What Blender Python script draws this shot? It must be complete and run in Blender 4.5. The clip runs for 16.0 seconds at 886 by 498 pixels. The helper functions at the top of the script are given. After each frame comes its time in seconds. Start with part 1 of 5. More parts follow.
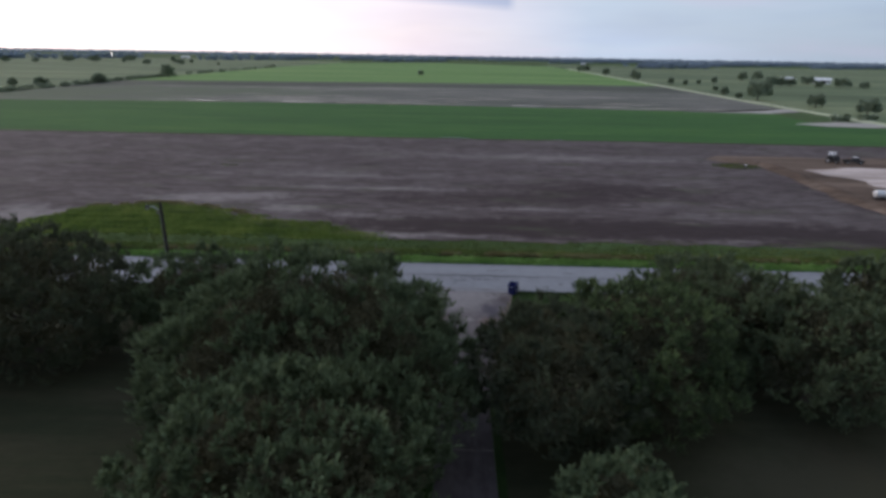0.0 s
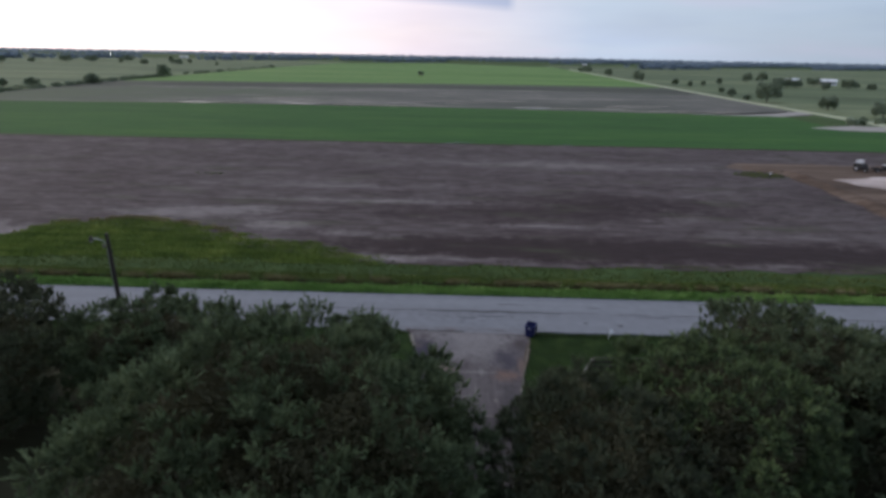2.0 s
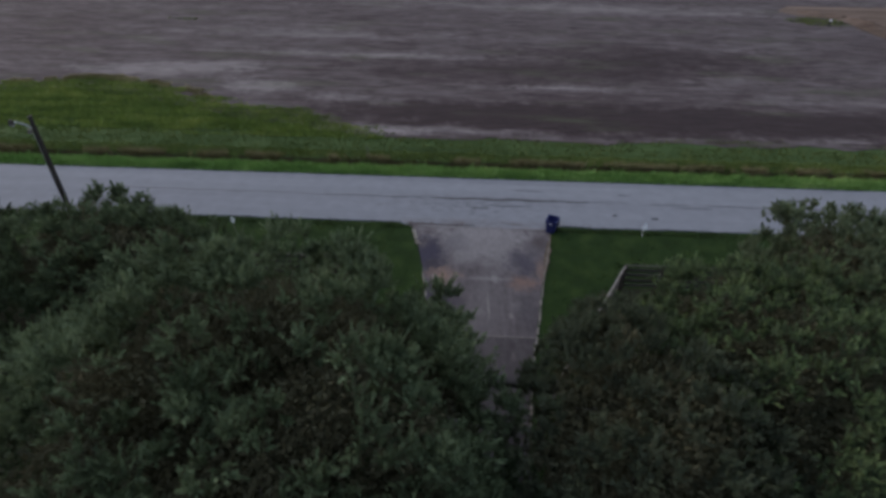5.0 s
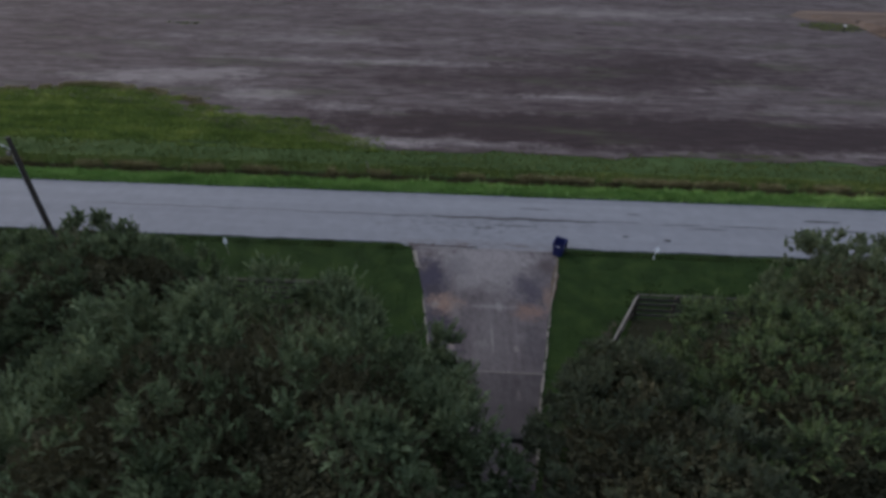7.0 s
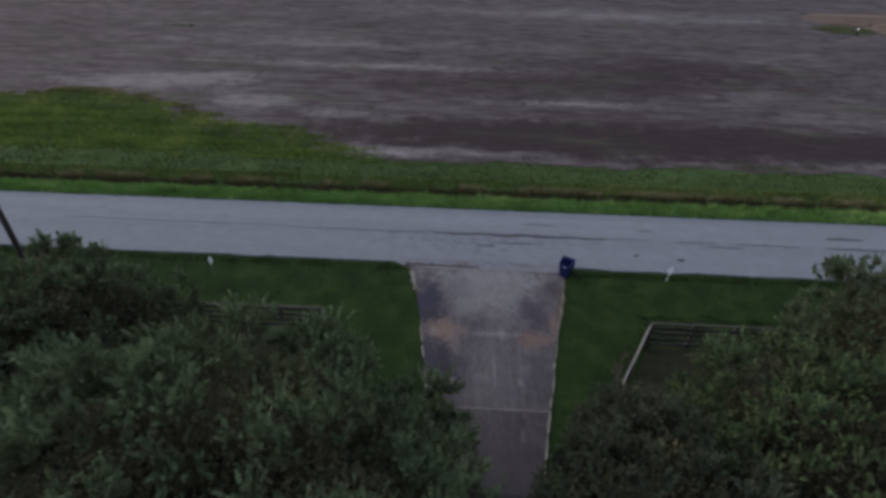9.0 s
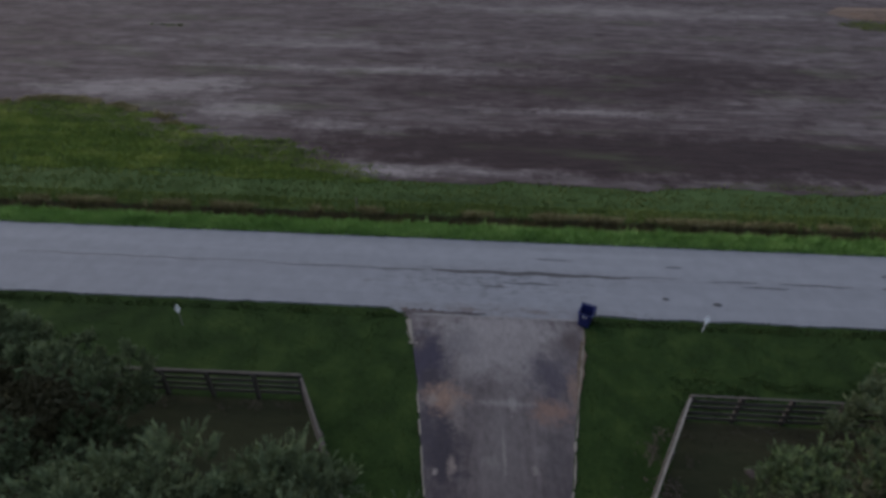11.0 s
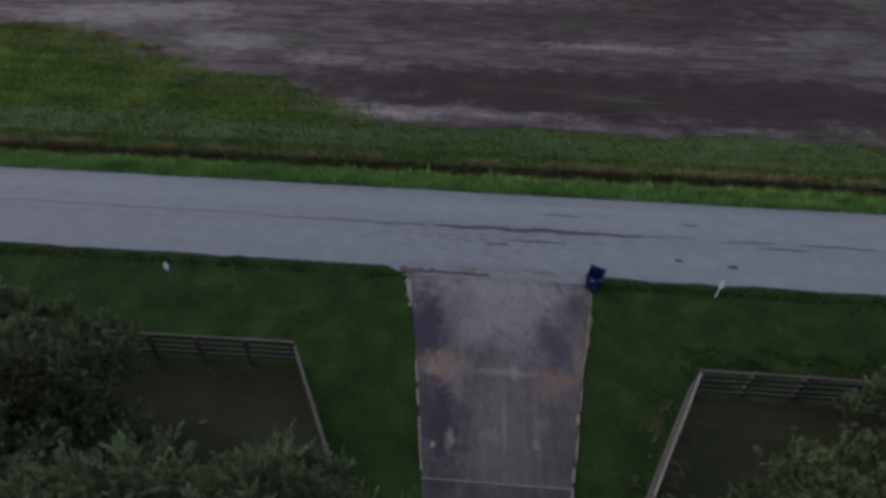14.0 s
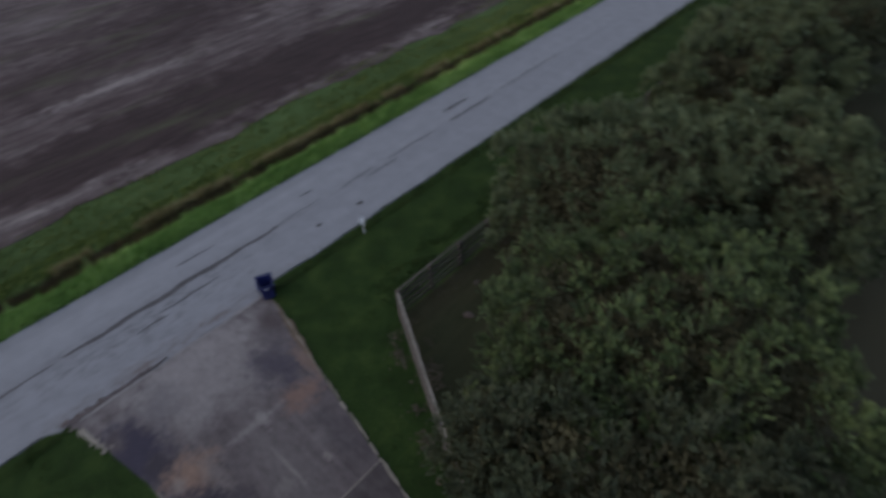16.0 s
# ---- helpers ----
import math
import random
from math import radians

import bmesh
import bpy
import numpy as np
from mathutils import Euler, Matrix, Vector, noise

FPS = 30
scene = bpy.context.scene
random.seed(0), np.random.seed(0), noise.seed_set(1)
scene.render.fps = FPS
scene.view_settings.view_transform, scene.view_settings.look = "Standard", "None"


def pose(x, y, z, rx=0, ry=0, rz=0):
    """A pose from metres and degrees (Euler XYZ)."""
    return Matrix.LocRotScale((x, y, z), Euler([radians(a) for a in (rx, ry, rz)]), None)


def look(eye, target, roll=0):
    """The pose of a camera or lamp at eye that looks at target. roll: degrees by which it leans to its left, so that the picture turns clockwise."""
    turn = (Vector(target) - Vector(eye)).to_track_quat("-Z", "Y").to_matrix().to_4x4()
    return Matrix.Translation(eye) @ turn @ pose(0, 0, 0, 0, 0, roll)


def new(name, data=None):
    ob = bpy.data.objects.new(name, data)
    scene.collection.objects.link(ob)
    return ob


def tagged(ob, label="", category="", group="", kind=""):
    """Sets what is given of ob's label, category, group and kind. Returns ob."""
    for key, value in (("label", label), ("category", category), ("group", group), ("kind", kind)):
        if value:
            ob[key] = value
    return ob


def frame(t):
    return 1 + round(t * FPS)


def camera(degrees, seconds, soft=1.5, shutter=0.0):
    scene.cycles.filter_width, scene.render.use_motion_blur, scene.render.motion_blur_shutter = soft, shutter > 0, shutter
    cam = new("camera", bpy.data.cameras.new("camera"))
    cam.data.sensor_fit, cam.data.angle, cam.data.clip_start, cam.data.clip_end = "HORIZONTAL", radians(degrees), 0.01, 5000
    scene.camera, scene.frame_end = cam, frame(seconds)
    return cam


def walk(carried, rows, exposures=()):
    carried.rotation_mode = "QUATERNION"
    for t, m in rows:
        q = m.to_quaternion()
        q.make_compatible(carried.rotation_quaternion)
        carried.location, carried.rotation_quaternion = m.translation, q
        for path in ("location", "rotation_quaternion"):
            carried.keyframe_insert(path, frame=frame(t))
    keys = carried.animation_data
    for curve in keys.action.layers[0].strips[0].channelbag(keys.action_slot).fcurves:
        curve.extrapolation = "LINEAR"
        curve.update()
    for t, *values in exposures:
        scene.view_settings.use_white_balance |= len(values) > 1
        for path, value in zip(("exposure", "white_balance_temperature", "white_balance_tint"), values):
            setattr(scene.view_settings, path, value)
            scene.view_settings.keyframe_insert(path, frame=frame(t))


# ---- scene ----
cam = camera(78.0, 16.0, soft=3.4, shutter=0.4)
PATH = [
    (0, (-4.289, -35.224, 15.85), (-4.32, -33.341, 15.178), 1.0),
    (0.5, (-4.432, -33.595, 15.802), (-4.462, -31.712, 15.13), 1.0),
    (1, (-4.58, -31.987, 15.829), (-4.604, -30.103, 15.157), 1.0),
    (1.5, (-4.691, -30.431, 15.833), (-4.714, -28.548, 15.16), 1.0),
    (2, (-4.785, -29.164, 15.841), (-4.815, -27.28, 15.17), 1.1),
    (2.5, (-4.824, -28.321, 15.818), (-4.855, -26.438, 15.147), 1.0),
    (2.7, (-4.829, -28.095, 15.848), (-4.864, -26.238, 15.106), 0.9),
    (2.9, (-4.882, -27.764, 15.807), (-4.916, -25.962, 14.939), 0.9),
    (3, (-4.877, -27.576, 15.771), (-4.909, -25.801, 14.85), 1.2),
    (3.2, (-4.929, -27.303, 15.706), (-4.963, -25.568, 14.712), 1.2),
    (3.5, (-4.938, -26.528, 15.548), (-4.97, -24.846, 14.466), 1.2),
    (4, (-4.949, -25.528, 15.481), (-4.986, -23.893, 14.33), 1.3),
    (6.5, (-5.009, -22.269, 15.84), (-5.045, -20.636, 14.686), 1.1),
    (7, (-4.943, -22.161, 15.825), (-4.995, -20.529, 14.67), 1.2),
    (7.5, (-4.861, -22.147, 15.818), (-4.922, -20.516, 14.664), 1.1),
    (8, (-4.861, -21.798, 15.768), (-4.921, -20.166, 14.612), 1.2),
    (8.5, (-4.882, -21.188, 15.73), (-4.941, -19.556, 14.575), 1.2),
    (9, (-4.883, -20.295, 15.617), (-4.943, -18.662, 14.464), 1.2),
    (9.5, (-4.971, -19.383, 15.63), (-5.033, -17.751, 14.476), 1.2),
    (11.8, (-4.89, -15.275, 15.414), (-4.976, -13.704, 14.179), 0.7),
    (12, (-4.931, -15.164, 15.414), (-5.004, -13.729, 14.023), 1.0),
    (12.2, (-4.919, -15.099, 15.375), (-4.987, -13.767, 13.885), 1.0),
    (12.5, (-4.838, -15.011, 15.389), (-4.899, -13.873, 13.746), 1.0),
    (12.8, (-4.892, -14.925, 15.362), (-4.94, -13.888, 13.652), 1.5),
    (13, (-4.913, -14.926, 15.39), (-4.96, -13.892, 13.679), 1.6),
    (13.3, (-4.939, -14.815, 15.441), (-4.982, -13.786, 13.727), 1.8),
    (13.5, (-4.938, -14.68, 15.515), (-4.987, -13.576, 13.848), 1.6),
    (13.7, (-4.911, -14.589, 15.542), (-4.985, -13.192, 14.112), 1.3),
    (14, (-4.909, -14.615, 15.535), (-4.99, -13.164, 14.16), 1.2),
    (14.2, (-4.918, -14.622, 15.514), (-4.987, -13.167, 14.142), 1.2),
    (14.5, (-4.887, -14.599, 15.507), (-4.887, -13.14, 14.138), 0.7),
    (15, (-4.946, -14.587, 15.424), (-4.744, -13.136, 14.063), -0.2),
    (15.2, (-4.934, -14.584, 15.396), (-4.591, -13.159, 14.035), -0.9),
    (15.4, (-4.849, -14.641, 15.391), (-4.336, -13.269, 14.029), -2.2),
    (15.5, (-4.856, -14.649, 15.391), (-4.253, -13.319, 14.024), -2.9),
    (15.7, (-4.85, -14.7, 15.371), (-4.08, -13.465, 13.999), -3.7),
    (16, (-5.026, -14.562, 15.189), (-4.013, -13.528, 13.809), -4.0),
]
S = 1.2      # the plan is drawn at 1 : 1.2
walk(cam, [(t, look(Vector(eye) * S, Vector(target) * S, roll)) for t, eye, target, roll in PATH],
     [(0, 0.20), (2.5, 0.18), (3.5, 0.30), (8, 0.26), (10.5, 0.16), (12.2, 0.07), (16, 0.07)])

# ---- world and light ----
SUN_AZ = radians(-58)      # bearing of the set sun, from +y towards +x
world = bpy.data.worlds.new("dusk_sky")
scene.world = world
world.use_nodes = True
wn, wl = world.node_tree.nodes, world.node_tree.links
wn.clear()
w_out = wn.new("ShaderNodeOutputWorld")
w_bg = wn.new("ShaderNodeBackground")
w_sky = wn.new("ShaderNodeTexSky")
w_sky.sky_type = "NISHITA"
w_sky.sun_disc = False
w_sky.sun_elevation = radians(3.0)
w_sky.sun_rotation = SUN_AZ
w_sky.dust_density = 0.6
w_sky.ozone_density = 2.0
w_tc = wn.new("ShaderNodeTexCoord")
w_map = wn.new("ShaderNodeMapping")
w_map.inputs["Scale"].default_value = (1.6, 1.6, 9.0)
w_map.inputs["Location"].default_value = (0.35, 0.1, 0.2)
w_noise = wn.new("ShaderNodeTexNoise")
w_noise.inputs["Scale"].default_value = 1.5
w_noise.inputs["Detail"].default_value = 5.0
w_noise.inputs["Roughness"].default_value = 0.5
w_ramp = wn.new("ShaderNodeValToRGB")
w_ramp.color_ramp.elements[0].position = 0.35
w_ramp.color_ramp.elements[0].color = (0.84, 0.84, 0.84, 1)
w_ramp.color_ramp.elements[1].position = 0.68
w_ramp.color_ramp.elements[1].color = (0.96, 0.96, 0.96, 1)
w_mix = wn.new("ShaderNodeMix")
w_mix.data_type = "RGBA"
# high thin cloud: grey-blue, with lit pinkish streaks
w_map2 = wn.new("ShaderNodeMapping")
w_map2.inputs["Scale"].default_value = (1.1, 1.1, 7.0)
w_map2.inputs["Location"].default_value = (2.3, 0.4, 0.9)
w_noise2 = wn.new("ShaderNodeTexNoise")
w_noise2.inputs["Scale"].default_value = 2.2
w_noise2.inputs["Detail"].default_value = 6.0
w_tint = wn.new("ShaderNodeValToRGB")
w_tint.color_ramp.elements.new(0.5)
for e, p, c in zip(w_tint.color_ramp.elements, (0.38, 0.50, 0.62), ((0.93, 0.935, 0.97), (1.0, 1.0, 1.0), (1.10, 1.01, 1.03))):
    e.position, e.color = p, (*c, 1)
# warm white where the sun went down, through pink, to blue-grey on the far side
w_side = wn.new("ShaderNodeValToRGB")
for _ in range(3):
    w_side.color_ramp.elements.new(0.5)
for e, p, c in zip(w_side.color_ramp.elements, (0.0, 0.44, 0.665, 0.79, 0.97), ((0.47, 0.50, 0.575), (0.340, 0.420, 0.535), (0.365, 0.428, 0.535), (0.565, 0.508, 0.560), (0.70, 0.665, 0.665))):
    e.position, e.color = p, (*c, 1)
w_half = wn.new("ShaderNodeMath")
w_half.operation = "MULTIPLY_ADD"
w_half.inputs[1].default_value = 0.5
w_half.inputs[2].default_value = 0.5
w_cloud = wn.new("ShaderNodeMix")
w_cloud.data_type = "RGBA"
w_cloud.blend_type = "MULTIPLY"
w_cloud.inputs["Factor"].default_value = 1.0
# one darker bank of cloud with a sharp edge, low over the plain
w_xyz = wn.new("ShaderNodeSeparateXYZ")
wl.new(w_tc.outputs["Generated"], w_xyz.inputs[0])


def sky_math(op, a, b, clamp=False):
    n = wn.new("ShaderNodeMath")
    n.operation = op
    n.use_clamp = clamp
    for i, v in enumerate((a, b)):
        if isinstance(v, float):
            n.inputs[i].default_value = v
        else:
            wl.new(v, n.inputs[i])
    return n.outputs[0]


w_ahead = sky_math("MAXIMUM", w_xyz.outputs["Y"], 0.05)
w_tan = sky_math("DIVIDE", w_xyz.outputs["X"], w_ahead)
w_rise = sky_math("DIVIDE", w_xyz.outputs["Z"], w_ahead)
w_ragged = sky_math("MULTIPLY", sky_math("SUBTRACT", w_noise2.outputs["Fac"], 0.5), 0.025)
w_under = sky_math("ADD", sky_math("ADD", w_rise, sky_math("MULTIPLY", w_tan, 0.07)), sky_math("ADD", w_ragged, -0.0705))
w_mask = sky_math("MULTIPLY", sky_math("MULTIPLY", w_under, 70.0, True), sky_math("MULTIPLY", sky_math("SUBTRACT", sky_math("ADD", w_ragged, 0.102), w_tan), 60.0, True))
w_bank = wn.new("ShaderNodeMix")
w_bank.data_type = "RGBA"
w_bank.blend_type = "MULTIPLY"
w_bank.inputs["B"].default_value = (0.62, 0.70, 0.84, 1)
wl.new(w_mask, w_bank.inputs["Factor"])
wl.new(w_cloud.outputs["Result"], w_bank.inputs["A"])
w_gain = wn.new("ShaderNodeVectorMath")
w_gain.operation = "SCALE"
# the cloud is lit from the side where the sun went down, in the sky texture's units
w_dot = wn.new("ShaderNodeVectorMath")
w_dot.operation = "DOT_PRODUCT"
w_dot.inputs[1].default_value = (math.sin(SUN_AZ), math.cos(SUN_AZ), 0)
w_lit = wn.new("ShaderNodeMath")
w_lit.operation = "MULTIPLY_ADD"
w_lit.inputs[1].default_value = 4.8
w_lit.inputs[2].default_value = 8.5
wl.new(w_tc.outputs["Generated"], w_dot.inputs[0])
wl.new(w_dot.outputs["Value"], w_lit.inputs[0])
w_up = sky_math("MULTIPLY", sky_math("MAXIMUM", w_xyz.outputs["Z"], 0.0), 2.6)      # the thin cloud is brighter overhead
wl.new(sky_math("ADD", w_lit.outputs["Value"], w_up), w_gain.inputs["Scale"])
wl.new(w_tc.outputs["Generated"], w_map2.inputs["Vector"])
wl.new(w_map2.outputs["Vector"], w_noise2.inputs["Vector"])
wl.new(w_noise2.outputs["Fac"], w_tint.inputs["Fac"])
wl.new(w_dot.outputs["Value"], w_half.inputs[0])
wl.new(w_half.outputs["Value"], w_side.inputs["Fac"])
wl.new(w_side.outputs["Color"], w_cloud.inputs["A"])
wl.new(w_tint.outputs["Color"], w_cloud.inputs["B"])
wl.new(w_bank.outputs["Result"], w_gain.inputs[0])
wl.new(w_gain.outputs["Vector"], w_mix.inputs["B"])
wl.new(w_tc.outputs["Generated"], w_map.inputs["Vector"])
wl.new(w_map.outputs["Vector"], w_noise.inputs["Vector"])
wl.new(w_noise.outputs["Fac"], w_ramp.inputs["Fac"])
wl.new(w_ramp.outputs["Color"], w_mix.inputs["Factor"])
wl.new(w_sky.outputs["Color"], w_mix.inputs["A"])
wl.new(w_mix.outputs["Result"], w_bg.inputs["Color"])
wl.new(w_bg.outputs["Background"], w_out.inputs["Surface"])
w_bg.inputs["Strength"].default_value = 0.145

sun_data = bpy.data.lights.new("sun", "SUN")
sun_data.energy = 1.0
sun_data.angle = radians(40)
sun_data.color = (1.0, 0.86, 0.68)
sun = new("sun", sun_data)
sun.matrix_world = look((0, 0, 0), (-math.sin(SUN_AZ), -math.cos(SUN_AZ), -0.55))


# ---- helpers ----
def part(name, bm, material, parent=None, label=""):
    """Links a bmesh as one mesh object, under its thing when there is one."""
    me = bpy.data.meshes.new(name)
    bm.to_mesh(me)
    bm.free()
    return link(name, me, material, parent, label)


def link(name, me, material, parent=None, label=""):
    ob = new(name, me)
    if material and not me.materials:
        me.materials.append(material)
    if parent:
        ob.parent = parent
    if label:
        tagged(ob, label)
    return ob


def thing(name, label, category, m=None, group="", kind=""):
    ob = new(name)
    ob.empty_display_size = 0.2
    if m is not None:
        ob.matrix_basis = m
    return tagged(ob, label, category, group, kind)


def add_box(bm, lo, hi, bevel=0.0, m=None):
    """A box between two corners, its edges bevelled."""
    lo, hi = Vector(lo), Vector(hi)
    made = bmesh.ops.create_cube(bm, size=1.0, matrix=Matrix.LocRotScale((lo + hi) / 2, None, hi - lo))
    vs = made["verts"]
    if bevel:
        es = list({e for v in vs for e in v.link_edges})
        out = bmesh.ops.bevel(bm, geom=es, offset=bevel, segments=1, affect="EDGES")
        vs = list({v for f in out["faces"] for v in f.verts} | {v for v in vs if v.is_valid})
    if m is not None:
        bmesh.ops.transform(bm, matrix=m, verts=[v for v in vs if v.is_valid])
    return bm


def add_tube(bm, a, b, ra, rb, sides=10):
    """A tapered round bar from a to b."""
    a, b = Vector(a), Vector(b)
    d = b - a
    turn = d.to_track_quat("Z", "Y").to_matrix().to_4x4()
    m = Matrix.Translation((a + b) / 2) @ turn
    bmesh.ops.create_cone(bm, cap_ends=True, segments=sides, radius1=ra, radius2=rb, depth=d.length, matrix=m)
    return bm


def box_part(name, lo, hi, material, parent, bevel=0.0, label="", m=None):
    return part(name, add_box(bmesh.new(), lo, hi, bevel, m), material, parent, label)


def tube_part(name, a, b, ra, rb, material, parent, sides=10, label=""):
    return part(name, add_tube(bmesh.new(), a, b, ra, rb, sides), material, parent, label)


def tris_mesh(name, co):
    """A mesh of loose triangles from an array of shape (n, 3, 3)."""
    n = len(co)
    me = bpy.data.meshes.new(name)
    me.vertices.add(3 * n)
    me.loops.add(3 * n)
    me.polygons.add(n)
    me.vertices.foreach_set("co", np.ascontiguousarray(co, dtype=np.float32).ravel())
    me.loops.foreach_set("vertex_index", np.arange(3 * n, dtype=np.int32))
    me.polygons.foreach_set("loop_start", np.arange(0, 3 * n, 3, dtype=np.int32))
    me.polygons.foreach_set("loop_total", np.full(n, 3, dtype=np.int32))
    me.update(calc_edges=True)
    return me


# ---- materials ----
class Nodes:
    """Short writing for a node material."""

    def __init__(self, name):
        self.mat = bpy.data.materials.new(name)
        self.mat.use_nodes = True
        self.nt = self.mat.node_tree
        self.bsdf = next(n for n in self.nt.nodes if n.type == "BSDF_PRINCIPLED")
        tc = self.nt.nodes.new("ShaderNodeTexCoord")
        self.pos = tc.outputs["Object"]

    def join(self, a, b):
        self.nt.links.new(a, b)

    def mapped(self, scale=(1, 1, 1), loc=(0, 0, 0), rot=(0, 0, 0)):
        n = self.nt.nodes.new("ShaderNodeMapping")
        n.inputs["Scale"].default_value = scale
        n.inputs["Location"].default_value = loc
        n.inputs["Rotation"].default_value = rot
        self.join(self.pos, n.inputs["Vector"])
        return n.outputs["Vector"]

    def noise(self, scale, detail=4.0, rough=0.55, vec=None, warp=0.0):
        n = self.nt.nodes.new("ShaderNodeTexNoise")
        n.inputs["Scale"].default_value = scale
        n.inputs["Detail"].default_value = detail
        n.inputs["Roughness"].default_value = rough
        n.inputs["Distortion"].default_value = warp
        self.join(vec if vec is not None else self.pos, n.inputs["Vector"])
        return n.outputs["Fac"]

    def ramp(self, fac, stops):
        n = self.nt.nodes.new("ShaderNodeValToRGB")
        cr = n.color_ramp
        while len(cr.elements) < len(stops):
            cr.elements.new(0.5)
        for e, (p, c) in zip(cr.elements, stops):
            e.position = p
            e.color = (c, c, c, 1) if isinstance(c, float) else (*c, 1)
        self.join(fac, n.inputs["Fac"])
        return n.outputs["Color"]

    def mix(self, fac, a, b, how="MIX"):
        n = self.nt.nodes.new("ShaderNodeMix")
        n.data_type = "RGBA"
        n.blend_type = how
        for sock, v in (("Factor", fac), ("A", a), ("B", b)):
            if isinstance(v, (int, float)):
                n.inputs[sock].default_value = v if sock == "Factor" else (v, v, v, 1)
            elif isinstance(v, tuple):
                n.inputs[sock].default_value = (*v, 1)
            else:
                self.join(v, n.inputs[sock])
        return n.outputs["Result"]

    def math(self, op, a, b=0.0, clamp=False):
        n = self.nt.nodes.new("ShaderNodeMath")
        n.operation = op
        n.use_clamp = clamp
        for i, v in enumerate((a, b)):
            if isinstance(v, (int, float)):
                n.inputs[i].default_value = v
            else:
                self.join(v, n.inputs[i])
        return n.outputs[0]

    def spot(self, x, y, rx, ry, power=1.0):
        """1 in the middle of a soft ellipse on the ground, 0 outside, its rim broken by noise."""
        v = self.mapped((1 / rx, 1 / ry, 0), (-x / rx, -y / ry, 0))
        n = self.nt.nodes.new("ShaderNodeVectorMath")
        n.operation = "LENGTH"
        self.join(v, n.inputs[0])
        wob = self.math("MULTIPLY", self.math("SUBTRACT", self.noise(1.5 / max(0.3, min(rx, ry)), 7, 0.72), 0.5), 2.9)
        d = self.math("ADD", n.outputs["Value"], wob)
        return self.math("MULTIPLY", self.math("SUBTRACT", 1.15, d, True), power, True)

    def island(self):
        return self.nt.nodes.new("ShaderNodeNewGeometry").outputs["Random Per Island"]

    def done(self, colour, rough=0.9, metal=0.0, bump=None, height=0.02, strength=0.6, spec=0.3):
        b = self.bsdf
        if isinstance(colour, tuple):
            b.inputs["Base Color"].default_value = (*colour, 1)
        else:
            self.join(colour, b.inputs["Base Color"])
        if isinstance(rough, float):
            b.inputs["Roughness"].default_value = rough
        else:
            self.join(rough, b.inputs["Roughness"])
        b.inputs["Metallic"].default_value = metal
        b.inputs["Specular IOR Level"].default_value = spec
        if bump is not None:
            n = self.nt.nodes.new("ShaderNodeBump")
            n.inputs["Strength"].default_value = strength
            n.inputs["Distance"].default_value = height
            self.join(bump, n.inputs["Height"])
            self.join(n.outputs["Normal"], b.inputs["Normal"])
        return self.mat


def plain(name, c1, c2, scale, rough=0.7, metal=0.0, bump=0.003, spec=0.3, stretch=(1, 1, 1)):
    """A surface of two tones with grain and stains."""
    k = Nodes(name)
    v = k.mapped(stretch)
    fine, wide = k.noise(scale, 5, 0.6, v), k.noise(scale * 0.17, 3, 0.5, v)
    f = k.math("ADD", k.math("MULTIPLY", fine, 0.55), k.math("MULTIPLY", wide, 0.45))
    return k.done(k.ramp(f, [(0.32, c1), (0.68, c2)]), rough, metal, fine, bump, 0.5, spec)


def field_mat(name, dark, mid, pale, streak, grain, bump=0.05, cut=0.55, patches=()):
    """Farm ground, streaked along the rows, with patches of bare earth or weeds."""
    k = Nodes(name)
    rows = k.noise(1.0, 5, 0.6, k.mapped((streak * 0.12, streak, 1)))
    broad = k.noise(1.0, 4, 0.55, k.mapped((streak * 0.03, streak * 0.22, 1), (3.1, 1.7, 0)))
    fine = k.noise(grain, 4, 0.65, k.mapped((0.35, 1, 1)))
    f = k.math("ADD", k.math("MULTIPLY", rows, 0.5), k.math("MULTIPLY", broad, 0.5))
    col = k.ramp(f, [(0.36, dark), (0.5, mid), (cut + 0.12, pale)])
    clods = k.noise(1.0, 6, 0.72, k.mapped((streak * 0.5, streak * 2.2, 1), (4.0, 1.0, 0)))
    col = k.mix(0.4, col, k.ramp(clods, [(0.34, 0.38), (0.5, 0.5), (0.68, 0.68)]), "OVERLAY")
    col = k.mix(0.35, col, k.ramp(fine, [(0.3, 0.45), (0.7, 0.75)]), "OVERLAY")
    for x, y, rx, ry, tone in patches:
        col = k.mix(k.math("MULTIPLY", k.spot(x, y, rx, ry), 0.8), col, tone)
    return k.done(col, 0.95, 0.0, fine, bump, 0.7, 0.15)


